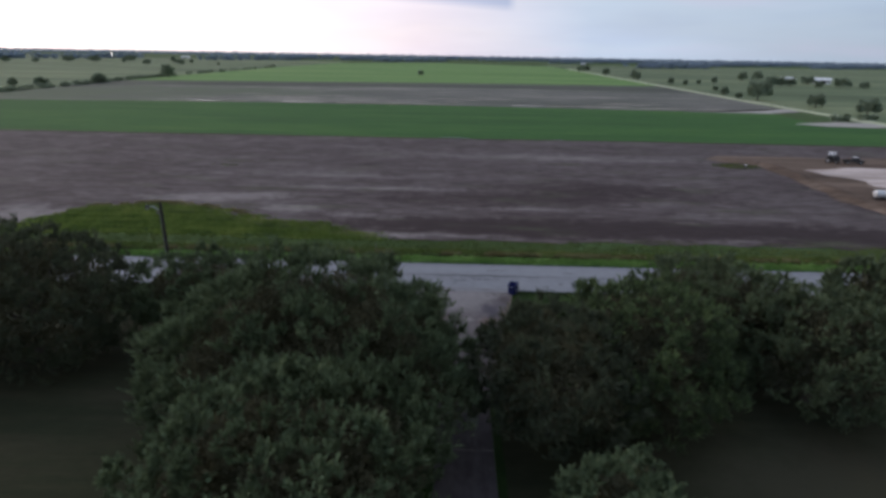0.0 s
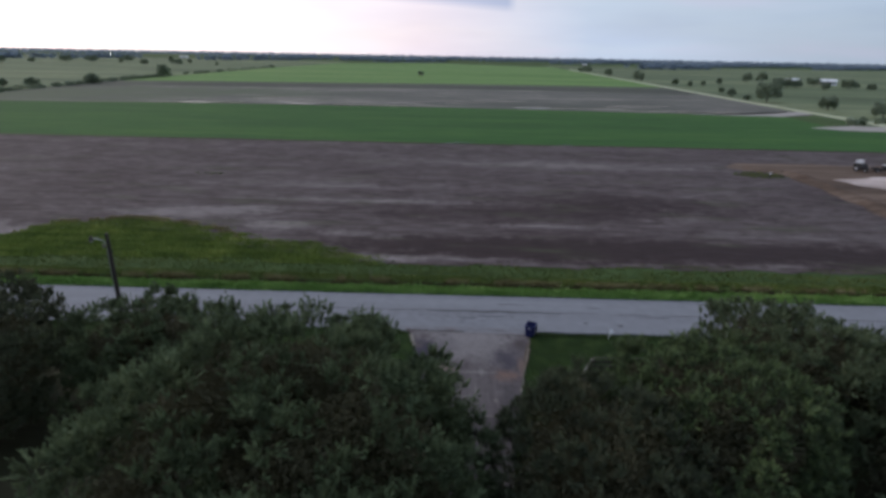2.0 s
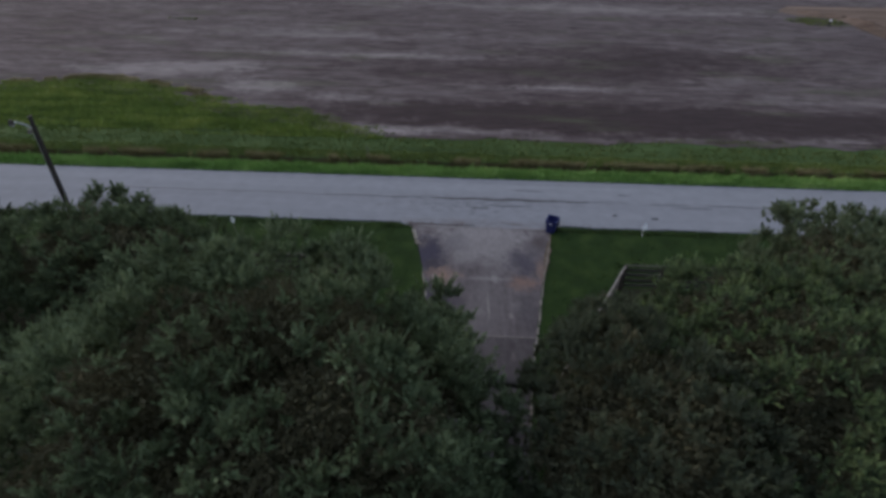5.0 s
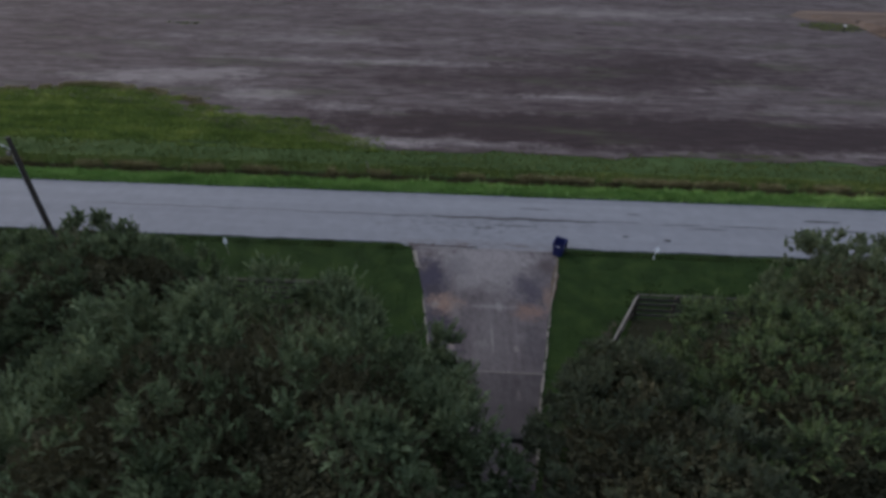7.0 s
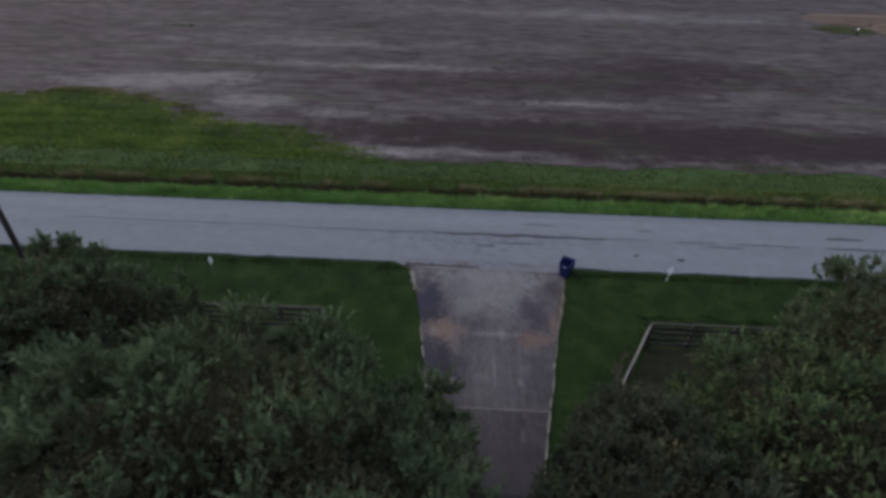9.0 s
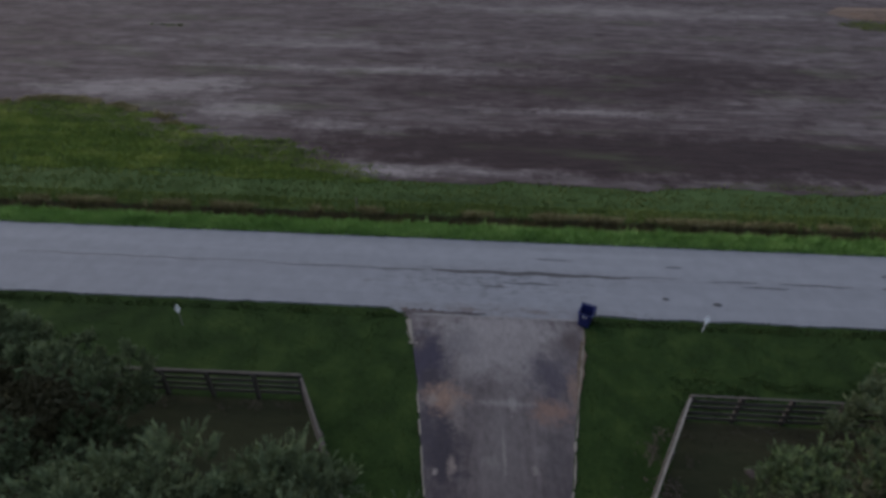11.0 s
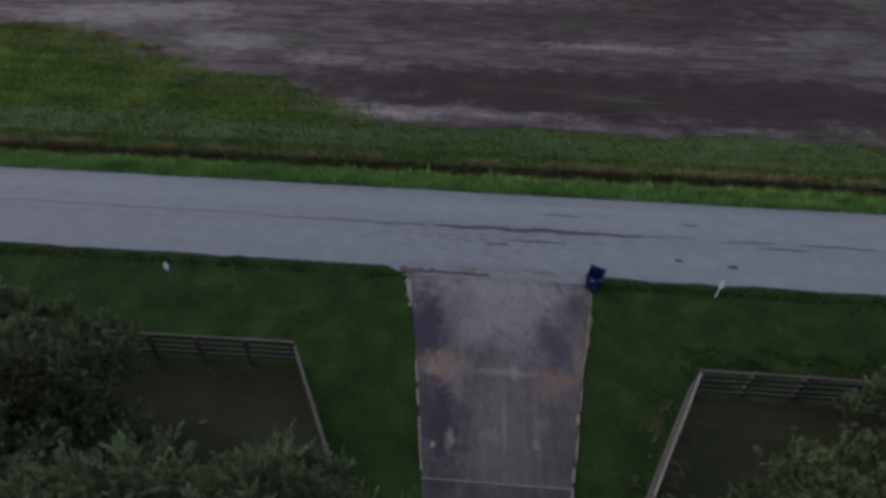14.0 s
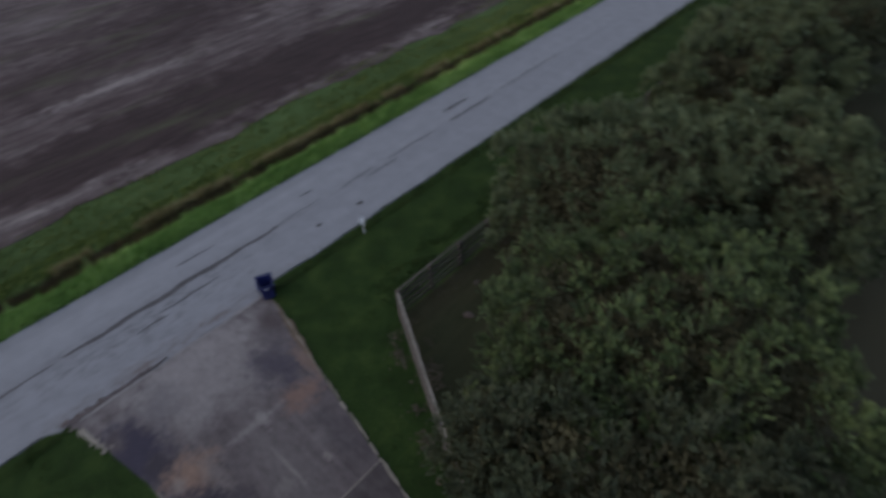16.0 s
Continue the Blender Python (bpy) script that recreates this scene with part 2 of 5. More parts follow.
def mud_material():
    k = Nodes("tilled_mud")
    rows = k.noise(1.0, 8, 0.74, k.mapped((0.22, 1.3, 1)))
    broad = k.noise(1.0, 5, 0.6, k.mapped((0.075, 0.17, 1), (5.3, 0.4, 0)), 0.5)
    lines = k.noise(1.0, 4, 0.6, k.mapped((0.022, 2.3, 1), (1.0, 4.0, 0)))
    blotch = k.noise(1.0, 7, 0.66, k.mapped((0.34, 0.62, 1), (2.3, 7.4, 0)), 0.8)
    fine = k.noise(7.0, 4, 0.65, k.mapped((0.3, 1, 1)))
    f = k.math("ADD", k.math("MULTIPLY", rows, 0.34), k.math("ADD", k.math("MULTIPLY", broad, 0.24), k.math("ADD", k.math("MULTIPLY", blotch, 0.28), k.math("MULTIPLY", lines, 0.14))))
    # soft pale crusts and damp dark ground where they lie in the field
    for x, y, rx, ry, p in PALE:
        f = k.math("ADD", f, k.math("MULTIPLY", k.spot(x, y, rx, ry), p))
    col = k.ramp(f, [(0.36, (0.031, 0.021, 0.021)), (0.47, (0.059, 0.044, 0.044)), (0.55, (0.097, 0.081, 0.079)), (0.67, (0.174, 0.152, 0.146))])
    clods = k.noise(1.0, 6, 0.72, k.mapped((0.42, 1.9, 1), (4.0, 1.0, 0)), 0.4)
    col = k.mix(0.75, col, k.ramp(clods, [(0.34, 0.30), (0.5, 0.5), (0.68, 0.74)]), "OVERLAY")
    col = k.mix(0.3, col, k.ramp(fine, [(0.3, 0.42), (0.7, 0.72)]), "OVERLAY")
    green = k.math("MULTIPLY", k.ramp(k.noise(1.0, 5, 0.6, k.mapped((0.09, 0.35, 1), (9.0, 2.0, 0))), [(0.55, 0.0), (0.70, 1.0)]), 0.45)
    col = k.mix(green, col, (0.075, 0.085, 0.045))
    furrow = k.noise(1.0, 3, 0.6, k.mapped((0.15, 3.2, 1)))
    return k.done(col, 0.95, 0.0, k.math("ADD", fine, furrow), 0.06, 0.8, 0.2)


PALE = [(4.4, 22.6, 6, 0.8, 0.18), (-10.2, 12.6, 3.2, 0.9, 0.24), (-3, 13.0, 5, 0.7, 0.14), (-33, 24.5, 8, 2.4, 0.17), (-22, 21.0, 4.0, 2.0, 0.18), (-27, 26.5, 5, 1.8, 0.16), (-15, 19.0, 3.0, 1.3, 0.14),
        (-47, 17, 5, 4, 0.22), (12, 15.6, 18, 3.2, -0.30), (-4, 16.0, 12, 2.8, -0.26), (32, 15, 12, 3.4, -0.24), (20, 26, 12, 1.6, 0.05), (-16, 31, 16, 1.2, 0.12), (14, 33, 16, 4, -0.12), (6, 27.5, 20, 4, -0.13),
        (26, 21.0, 9, 1.2, 0.07), (-20, 38, 20, 2, 0.1), (10, 55, 30, 4, 0.1), (22, 13.2, 6, 0.7, 0.12)]

M_MUD = mud_material()
M_CROP = field_mat("green_crop", (0.022, 0.067, 0.015), (0.030, 0.090, 0.019), (0.056, 0.119, 0.025), 0.3, 3.0, 0.08)
M_STUBBLE = field_mat("stubble_field", (0.071, 0.076, 0.060), (0.106, 0.106, 0.091), (0.259, 0.238, 0.205), 0.36, 1.0, 0.05, patches=((-190, 165, 120, 60, (0.095, 0.118, 0.068)), (-110, 200, 70, 30, (0.090, 0.112, 0.066))))
M_FALLOW = field_mat("fallow_field", (0.050, 0.058, 0.042), (0.072, 0.076, 0.060), (0.11, 0.115, 0.09), 0.12, 0.8, 0.05)
M_MEADOW = field_mat("bright_meadow", (0.078, 0.154, 0.041), (0.110, 0.199, 0.057), (0.159, 0.233, 0.077), 0.13, 0.5, 0.05)
M_PASTURE = field_mat("dry_pasture", (0.051, 0.071, 0.037), (0.102, 0.134, 0.070), (0.205, 0.229, 0.125), 0.07, 0.5, 0.05)
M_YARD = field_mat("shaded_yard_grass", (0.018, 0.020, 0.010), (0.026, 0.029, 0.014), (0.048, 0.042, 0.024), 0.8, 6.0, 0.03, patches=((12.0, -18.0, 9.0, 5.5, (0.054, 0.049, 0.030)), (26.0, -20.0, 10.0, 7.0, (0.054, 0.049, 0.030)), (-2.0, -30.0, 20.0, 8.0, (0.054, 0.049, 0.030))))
M_SAND = plain("pale_sand", (0.258, 0.240, 0.216), (0.386, 0.365, 0.333), 1.2, 0.95, bump=0.02)
M_STRAW = plain("pale_straw", (0.255, 0.240, 0.195), (0.465, 0.420, 0.352), 0.7, 0.95, bump=0.02, stretch=(0.15, 1, 1))
M_PAD = field_mat("pad_gravel", (0.231, 0.189, 0.167), (0.400, 0.336, 0.304), (0.616, 0.529, 0.496), 0.5, 2.0, 0.04)
M_CLAY = field_mat("turned_clay", (0.054, 0.037, 0.028), (0.100, 0.070, 0.051), (0.175, 0.129, 0.100), 0.7, 2.0, 0.12)
M_TRACK = plain("dirt_track", (0.288, 0.313, 0.191), (0.474, 0.498, 0.334), 0.4, 0.95, bump=0.02)


def ground_material():
    k = Nodes("pasture_grass")
    fine, mid = k.noise(6.0, 5, 0.65), k.noise(0.45, 4, 0.6)
    broad = k.noise(1.0, 4, 0.55, k.mapped((0.010, 0.022, 1)))
    mown = k.noise(1.0, 3, 0.6, k.mapped((0.05, 0.9, 1)))
    f = k.math("ADD", k.math("MULTIPLY", mid, 0.3), k.math("ADD", k.math("MULTIPLY", broad, 0.35), k.math("MULTIPLY", mown, 0.35)))
    col = k.ramp(f, [(0.34, (0.032, 0.054, 0.018)), (0.5, (0.054, 0.088, 0.030)), (0.66, (0.090, 0.124, 0.048))])
    col = k.mix(0.25, col, k.ramp(fine, [(0.3, 0.4), (0.7, 0.65)]), "OVERLAY")
    return k.done(col, 0.95, 0.0, fine, 0.03, 0.6, 0.1)


def lawn_material():
    k = Nodes("lawn")
    fine, mid = k.noise(9.0, 5, 0.65), k.noise(0.8, 4, 0.6)
    f = k.math("ADD", k.math("MULTIPLY", mid, 0.6), k.math("MULTIPLY", fine, 0.4))
    col = k.ramp(f, [(0.34, (0.011, 0.021, 0.006)), (0.5, (0.018, 0.036, 0.009)), (0.66, (0.034, 0.056, 0.014))])
    return k.done(col, 0.95, 0.0, fine, 0.03, 0.7, 0.1)


def asphalt_material():
    k = Nodes("worn_chipseal")
    chip, mid = k.noise(38.0, 4, 0.7), k.noise(1.4, 5, 0.6)
    lanes = k.noise(1.0, 4, 0.6, k.mapped((0.02, 0.8, 1)))
    f = k.math("ADD", k.math("MULTIPLY", mid, 0.45), k.math("MULTIPLY", lanes, 0.55))
    col = k.ramp(f, [(0.34, (0.158, 0.165, 0.180)), (0.52, (0.187, 0.195, 0.212)), (0.7, (0.220, 0.228, 0.246))])
    dark = k.math("MULTIPLY", k.spot(-4.0, 2.5, 6.0, 1.3), k.ramp(k.noise(1.0, 5, 0.65, k.mapped((1.6, 4.5, 1))), [(0.47, 0.0), (0.62, 1.0)]))
    col = k.mix(k.math("MULTIPLY", dark, 0.7), col, (0.085, 0.083, 0.088))
    seam = k.math("MULTIPLY", k.spot(-3.0, 3.2, 26.0, 0.30), k.ramp(k.noise(1.0, 6, 0.7, k.mapped((0.5, 3.5, 1), (2, 0, 0))), [(0.40, 0.0), (0.60, 1.0)]))
    col = k.mix(k.math("MULTIPLY", seam, 0.42), col, (0.100, 0.098, 0.105))
    worn = k.math("MULTIPLY", k.spot(-1.0, 4.5, 40.0, 0.7), k.ramp(k.noise(1.0, 4, 0.6, k.mapped((0.12, 1.6, 1))), [(0.45, 0.0), (0.65, 1.0)]))
    col = k.mix(k.math("MULTIPLY", worn, 0.35), col, (0.235, 0.245, 0.262))
    edge = k.math("MULTIPLY", k.spot(-3.5, 0.75, 5.0, 0.42), k.ramp(k.noise(1.0, 6, 0.7, k.mapped((0.9, 5.0, 1))), [(0.42, 0.0), (0.62, 1.0)]))
    col = k.mix(k.math("MULTIPLY", edge, 0.85), col, (0.095, 0.070, 0.062))
    col = k.mix(0.3, col, k.ramp(chip, [(0.35, 0.4), (0.65, 0.62)]), "OVERLAY")
    return k.done(col, 0.85, 0.0, chip, 0.006, 0.6, 0.3)


def concrete_material(name, tone):
    k = Nodes(name)
    fine, mid = k.noise(26.0, 5, 0.65), k.noise(1.6, 5, 0.6)
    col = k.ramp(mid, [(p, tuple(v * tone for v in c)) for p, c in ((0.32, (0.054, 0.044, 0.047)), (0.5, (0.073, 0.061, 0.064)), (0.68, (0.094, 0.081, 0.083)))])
    tyre = k.ramp(k.noise(1.0, 6, 0.65, k.mapped((2.4, 0.22, 1))), [(0.42, 0.0), (0.62, 1.0)])
    col = k.mix(k.math("MULTIPLY", tyre, 0.35), col, (0.125 * tone, 0.113 * tone, 0.112 * tone))
    lines = k.ramp(k.noise(1.0, 5, 0.6, k.mapped((3.2, 0.10, 1), (0.6, 2.0, 0))), [(0.50, 0.0), (0.66, 1.0)])
    col = k.mix(k.math("MULTIPLY", lines, 0.22), col, (0.150 * tone, 0.138 * tone, 0.136 * tone))
    # the last mark puts tree shade into the lower slabs; the others are stains
    stains = ((-3.45, -1.35, 2.3, 2.1, 0.9, (0.172, 0.160, 0.160)), (-3.5, -0.25, 3.4, 0.8, 0.8, (0.190, 0.178, 0.178)), (-3.4, -5.8, 0.95, 2.4, 0.6, (0.112, 0.101, 0.101)), (-5.0, -1.2, 0.9, 0.9, 0.5, (0.115, 0.110, 0.118)),
              (-6.15, -2.2, 0.85, 1.6, 1.0, (0.030, 0.027, 0.043)), (-5.95, -3.1, 0.55, 0.5, 0.9, (0.030, 0.026, 0.034)), (-5.35, -6.0, 0.8, 2.5, 1.0, (0.030, 0.026, 0.034)), (-5.9, -5.2, 0.45, 1.6, 0.8, (0.036, 0.032, 0.042)),
              (-1.55, -2.75, 0.85, 1.25, 0.9, (0.048, 0.043, 0.056)), (-0.66, -0.95, 0.4, 0.7, 0.85, (0.058, 0.046, 0.047)), (-1.0, -1.8, 0.45, 0.8, 0.6, (0.078, 0.069, 0.075)),
              (-5.4, -3.95, 0.80, 0.68, 1.0, (0.165, 0.112, 0.088)), (-4.95, -4.5, 0.35, 0.9, 0.6, (0.150, 0.130, 0.122)), (-5.85, -4.05, 0.25, 0.3, 0.7, (0.165, 0.145, 0.135)), (-1.75, -4.3, 0.75, 0.55, 1.0, (0.142, 0.094, 0.078)),
              (-0.8, -3.4, 0.3, 1.0, 0.8, (0.140, 0.098, 0.078)), (-3.05, -4.06, 0.16, 0.45, 0.7, (0.200, 0.186, 0.182)), (-3.4, -4.05, 1.1, 0.16, 0.6, (0.185, 0.172, 0.168)), (-1.7, -6.3, 0.6, 1.5, 0.6, (0.050, 0.044, 0.049)),
              (-3.38, -6.0, 0.07, 0.9, 0.6, (0.185, 0.168, 0.160)), (-5.04, -6.55, 0.17, 0.42, 0.85, (0.170, 0.142, 0.130)), (-5.53, -6.79, 0.10, 0.14, 0.7, (0.240, 0.215, 0.200)), (-3.79, -6.35, 0.34, 0.26, 0.55, (0.150, 0.138, 0.132)),
              (-2.43, -6.54, 0.13, 0.18, 0.75, (0.185, 0.166, 0.156)), (-2.2, -5.9, 0.25, 0.35, 0.4, (0.140, 0.130, 0.128)), (-2.5, -8.9, 0.12, 0.25, 0.4, (0.18, 0.155, 0.145)), (-3.6, -10.5, 1.9, 1.6, 0.6, (0.05, 0.043, 0.045)))
    for x, y, rx, ry, p, c in stains:
        col = k.mix(k.math("MULTIPLY", k.spot(x, y, rx, ry, 1.25), p), col, c)
    patchy = k.noise(4.5, 7, 0.7, k.mapped((1.5, 0.6, 1)))
    col = k.mix(0.45, col, k.ramp(patchy, [(0.30, 0.30), (0.5, 0.5), (0.70, 0.68)]), "OVERLAY")
    col = k.mix(0.3, col, k.ramp(fine, [(0.32, 0.4), (0.68, 0.62)]), "OVERLAY")
    return k.done(col, 0.85, 0.0, fine, 0.006, 0.5, 0.3)


def leaf_material(name, dark, mid, light, rough=0.7):
    """Foliage whose tone drifts from spray to spray, with a little change from leaf to leaf."""
    k = Nodes(name)
    isle = k.island()
    spray, clump, broad = k.noise(2.6, 2, 0.5), k.noise(1.1, 3, 0.55), k.noise(0.4, 2, 0.5)
    f = k.math("ADD", k.math("MULTIPLY", isle, 0.06), k.math("ADD", k.math("MULTIPLY", spray, 0.38), k.math("ADD", k.math("MULTIPLY", clump, 0.34), k.math("MULTIPLY", broad, 0.22))))
    col = k.ramp(f, [(0.36, dark), (0.5, mid), (0.65, light)])
    m = k.done(col, rough, 0.0, None, spec=0.12)
    tr = k.nt.nodes.new("ShaderNodeBsdfTranslucent")
    k.join(col, tr.inputs["Color"])
    mx = k.nt.nodes.new("ShaderNodeMixShader")
    mx.inputs[0].default_value = 0.25
    out = next(n for n in k.nt.nodes if n.type == "OUTPUT_MATERIAL")
    k.join(k.bsdf.outputs[0], mx.inputs[1])
    k.join(tr.outputs[0], mx.inputs[2])
    k.join(mx.outputs[0], out.inputs["Surface"])
    return m


def blade_material(name, dark, mid, light, stretch=(0.06, 0.7, 1), scale=1.0, lush_shade=()):
    """Grass blades whose tone drifts in long bands and patches."""
    k = Nodes(name)
    isle = k.island()
    band = k.noise(scale, 4, 0.6, k.mapped(stretch))
    patch = k.noise(0.35, 3, 0.6)
    f = k.math("ADD", k.math("MULTIPLY", isle, 0.16), k.math("ADD", k.math("MULTIPLY", band, 0.48), k.math("MULTIPLY", patch, 0.36)))
    for x, y, rx, ry, p in lush_shade:
        f = k.math("ADD", f, k.math("MULTIPLY", k.spot(x, y, rx, ry), p))
    return k.done(k.ramp(f, [(0.32, dark), (0.5, mid), (0.68, light)]), 0.7, 0.0, None, spec=0.2)


M_GROUND = ground_material()
M_LAWN = lawn_material()
M_ROAD = asphalt_material()
M_CONCRETE = concrete_material("stained_concrete", 1.0)
# older slabs past the second joint, oak shade put into their darker tone
M_CONCRETE_OLD_SHADE = concrete_material("old_shaded_concrete", 0.68)
M_DITCH = plain("wet_ditch_soil", (0.025, 0.021, 0.011), (0.065, 0.053, 0.027), 3.0, 0.9, bump=0.03)
M_SOIL = plain("loose_brown_soil", (0.040, 0.031, 0.027), (0.115, 0.092, 0.080), 5.0, 0.95, bump=0.02)
M_TAR = plain("tar_seal", (0.035, 0.034, 0.036), (0.075, 0.072, 0.075), 9.0, 0.7)
M_GRIT = plain("gravel_edge", (0.12, 0.110, 0.092), (0.27, 0.250, 0.215), 9.0, 0.95, bump=0.015)
M_LIP = plain("worn_concrete_lip", (0.135, 0.128, 0.128), (0.215, 0.205, 0.204), 6.0, 0.9, bump=0.006)
M_SEAM = plain("broken_seam", (0.040, 0.033, 0.036), (0.120, 0.102, 0.102), 6.0, 0.95, bump=0.02, stretch=(0.5, 2, 1))
M_CLAY_EDGE = plain("washed_red_soil", (0.060, 0.048, 0.034), (0.160, 0.118, 0.088), 7.0, 0.95, bump=0.015)
M_LEAF = leaf_material("oak_leaf", (0.051, 0.069, 0.037), (0.093, 0.124, 0.066), (0.154, 0.194, 0.102))
M_LEAF_WARM = leaf_material("oak_leaf_fresh", (0.048, 0.068, 0.035), (0.089, 0.118, 0.059), (0.151, 0.190, 0.088))
M_LEAF_DIM = leaf_material("oak_leaf_dim", (0.065, 0.081, 0.047), (0.113, 0.139, 0.075), (0.186, 0.220, 0.116))
M_LEAF_DARK = leaf_material("oak_leaf_old", (0.045, 0.053, 0.033), (0.073, 0.086, 0.053), (0.118, 0.133, 0.077))
M_SHOOT = leaf_material("young_oak_leaf", (0.085, 0.117, 0.063), (0.140, 0.184, 0.097), (0.212, 0.260, 0.137))
M_SHOOT_WARM = leaf_material("young_oak_leaf_yellow", (0.083, 0.124, 0.054), (0.143, 0.197, 0.083), (0.229, 0.292, 0.119))
M_SHOOT_DIM = leaf_material("young_oak_leaf_grey", (0.090, 0.120, 0.068), (0.145, 0.186, 0.101), (0.226, 0.268, 0.147))
M_SHOOT_DARK = leaf_material("young_oak_leaf_dull", (0.055, 0.069, 0.041), (0.085, 0.104, 0.059), (0.132, 0.150, 0.083))
# inner leaves: the crown's lifted, warm shade is put into their colour
M_INNER_SHADE = leaf_material("inner_shade_leaf", (0.060, 0.060, 0.035), (0.089, 0.088, 0.051), (0.124, 0.120, 0.070))
# far foliage: distance haze is put into these paler, bluer colours
M_LEAF_FAR = leaf_material("hazy_far_leaf", (0.143, 0.184, 0.125), (0.208, 0.254, 0.175), (0.286, 0.335, 0.222), 0.8)
M_WOOD_FAR = leaf_material("hazy_far_wood_leaf", (0.170, 0.224, 0.278), (0.216, 0.276, 0.338), (0.262, 0.321, 0.383), 0.9)
# horizon woodland: haze is put into its blue tint and a slight glow
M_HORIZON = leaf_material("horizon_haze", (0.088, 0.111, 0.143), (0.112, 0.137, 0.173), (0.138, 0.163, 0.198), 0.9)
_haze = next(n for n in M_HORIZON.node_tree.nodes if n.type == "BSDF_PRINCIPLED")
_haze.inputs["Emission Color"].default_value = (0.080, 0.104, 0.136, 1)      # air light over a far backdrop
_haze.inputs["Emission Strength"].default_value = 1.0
M_BARK = plain("oak_bark", (0.045, 0.038, 0.032), (0.12, 0.105, 0.09), 9.0, 0.95, bump=0.03, stretch=(1, 1, 0.25))
M_BLADE = blade_material("verge_blade", (0.074, 0.151, 0.036), (0.174, 0.313, 0.078), (0.336, 0.475, 0.158), (0.3, 1.0, 1))
M_BANK = blade_material("bank_blade", (0.057, 0.083, 0.020), (0.130, 0.178, 0.042), (0.259, 0.297, 0.094), (0.3, 1.0, 1))
M_REED = blade_material("ditch_reed", (0.052, 0.043, 0.020), (0.097, 0.080, 0.036), (0.203, 0.162, 0.074), (0.5, 0.5, 1))
M_REED_TOP = blade_material("dry_reed", (0.15, 0.130, 0.060), (0.26, 0.23, 0.115), (0.42, 0.37, 0.22), (0.5, 0.5, 1))
M_MOWN = blade_material("mown_blade", (0.052, 0.071, 0.020), (0.095, 0.126, 0.031), (0.193, 0.204, 0.057), (0.05, 1.1, 1))
M_WEDGE = blade_material("wedge_blade", (0.065, 0.102, 0.023), (0.176, 0.250, 0.053), (0.377, 0.409, 0.109), (0.13, 1.0, 1))
# the two strongest negative spots put oak shade into the grass colour
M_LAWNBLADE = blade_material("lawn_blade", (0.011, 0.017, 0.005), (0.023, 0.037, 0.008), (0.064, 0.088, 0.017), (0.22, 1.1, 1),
                             lush_shade=((-8.3, -3.8, 1.5, 2.4, 0.20), (1.2, -4.0, 1.2, 2.4, 0.06), (-18, -0.6, 16, 1.0, -0.06), (8, -1.0, 10, 1.2, -0.06), (-7.0, -9.5, 1.8, 4.0, -0.22), (0.3, -9.0, 1.8, 4.0, -0.20), (12, -2.5, 9, 1.0, -0.05)))
M_BOARD = plain("weathered_board", (0.046, 0.040, 0.037), (0.121, 0.107, 0.096), 5.0, 0.9, bump=0.004, stretch=(0.3, 0.3, 3))
M_CAP = plain("pale_cap_board", (0.112, 0.103, 0.090), (0.275, 0.254, 0.224), 2.2, 0.9, bump=0.004)
M_CAP_DULL = plain("grey_cap_board", (0.045, 0.040, 0.036), (0.125, 0.113, 0.10), 2.2, 0.9, bump=0.004)
M_POLE = plain("creosoted_pole", (0.030, 0.027, 0.025), (0.075, 0.066, 0.058), 4.0, 0.9, bump=0.006, stretch=(3, 3, 0.3))
M_BLUE = plain("blue_bin_plastic", (0.012, 0.018, 0.085), (0.020, 0.028, 0.13), 3.0, 0.5, bump=0.001, spec=0.4)
M_BLUE_DARK = plain("dark_blue_lid_plastic", (0.008, 0.011, 0.045), (0.014, 0.018, 0.07), 3.0, 0.5, bump=0.001, spec=0.4)
M_RUBBER = plain("black_rubber", (0.012, 0.012, 0.012), (0.028, 0.027, 0.026), 12.0, 0.85)
M_WHITE = plain("white_paint", (0.62, 0.62, 0.61), (0.82, 0.82, 0.80), 4.0, 0.55, bump=0.001)
M_STEEL = plain("galvanised_steel", (0.38, 0.39, 0.40), (0.58, 0.59, 0.60), 7.0, 0.45, 0.8, 0.001)
M_DARKSTEEL = plain("dark_machine_paint", (0.020, 0.019, 0.020), (0.05, 0.047, 0.045), 6.0, 0.6)
M_SHEET = plain("white_roof_sheet", (0.60, 0.61, 0.62), (0.78, 0.79, 0.80), 0.6, 0.5, bump=0.002)
M_GLASS = Nodes("dark_glass").done((0.02, 0.022, 0.025), 0.08, 0.0, spec=0.6)
M_WATER = Nodes("still_water").done((0.05, 0.055, 0.06), 0.06, 0.0, spec=0.6)
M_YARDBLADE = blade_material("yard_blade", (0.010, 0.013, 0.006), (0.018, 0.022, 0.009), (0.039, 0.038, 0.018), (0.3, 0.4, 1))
M_WEEDS = blade_material("rough_weed_blade", (0.018, 0.036, 0.010), (0.036, 0.068, 0.018), (0.075, 0.115, 0.036), (0.5, 1.0, 1))
M_LITTER = blade_material("fallen_leaf", (0.030, 0.025, 0.017), (0.066, 0.053, 0.038), (0.125, 0.102, 0.078), (0.6, 0.6, 1))
M_LAMP = Nodes("lamp_lens").done((0.45, 0.45, 0.43), 0.3, 0.0, spec=0.5)


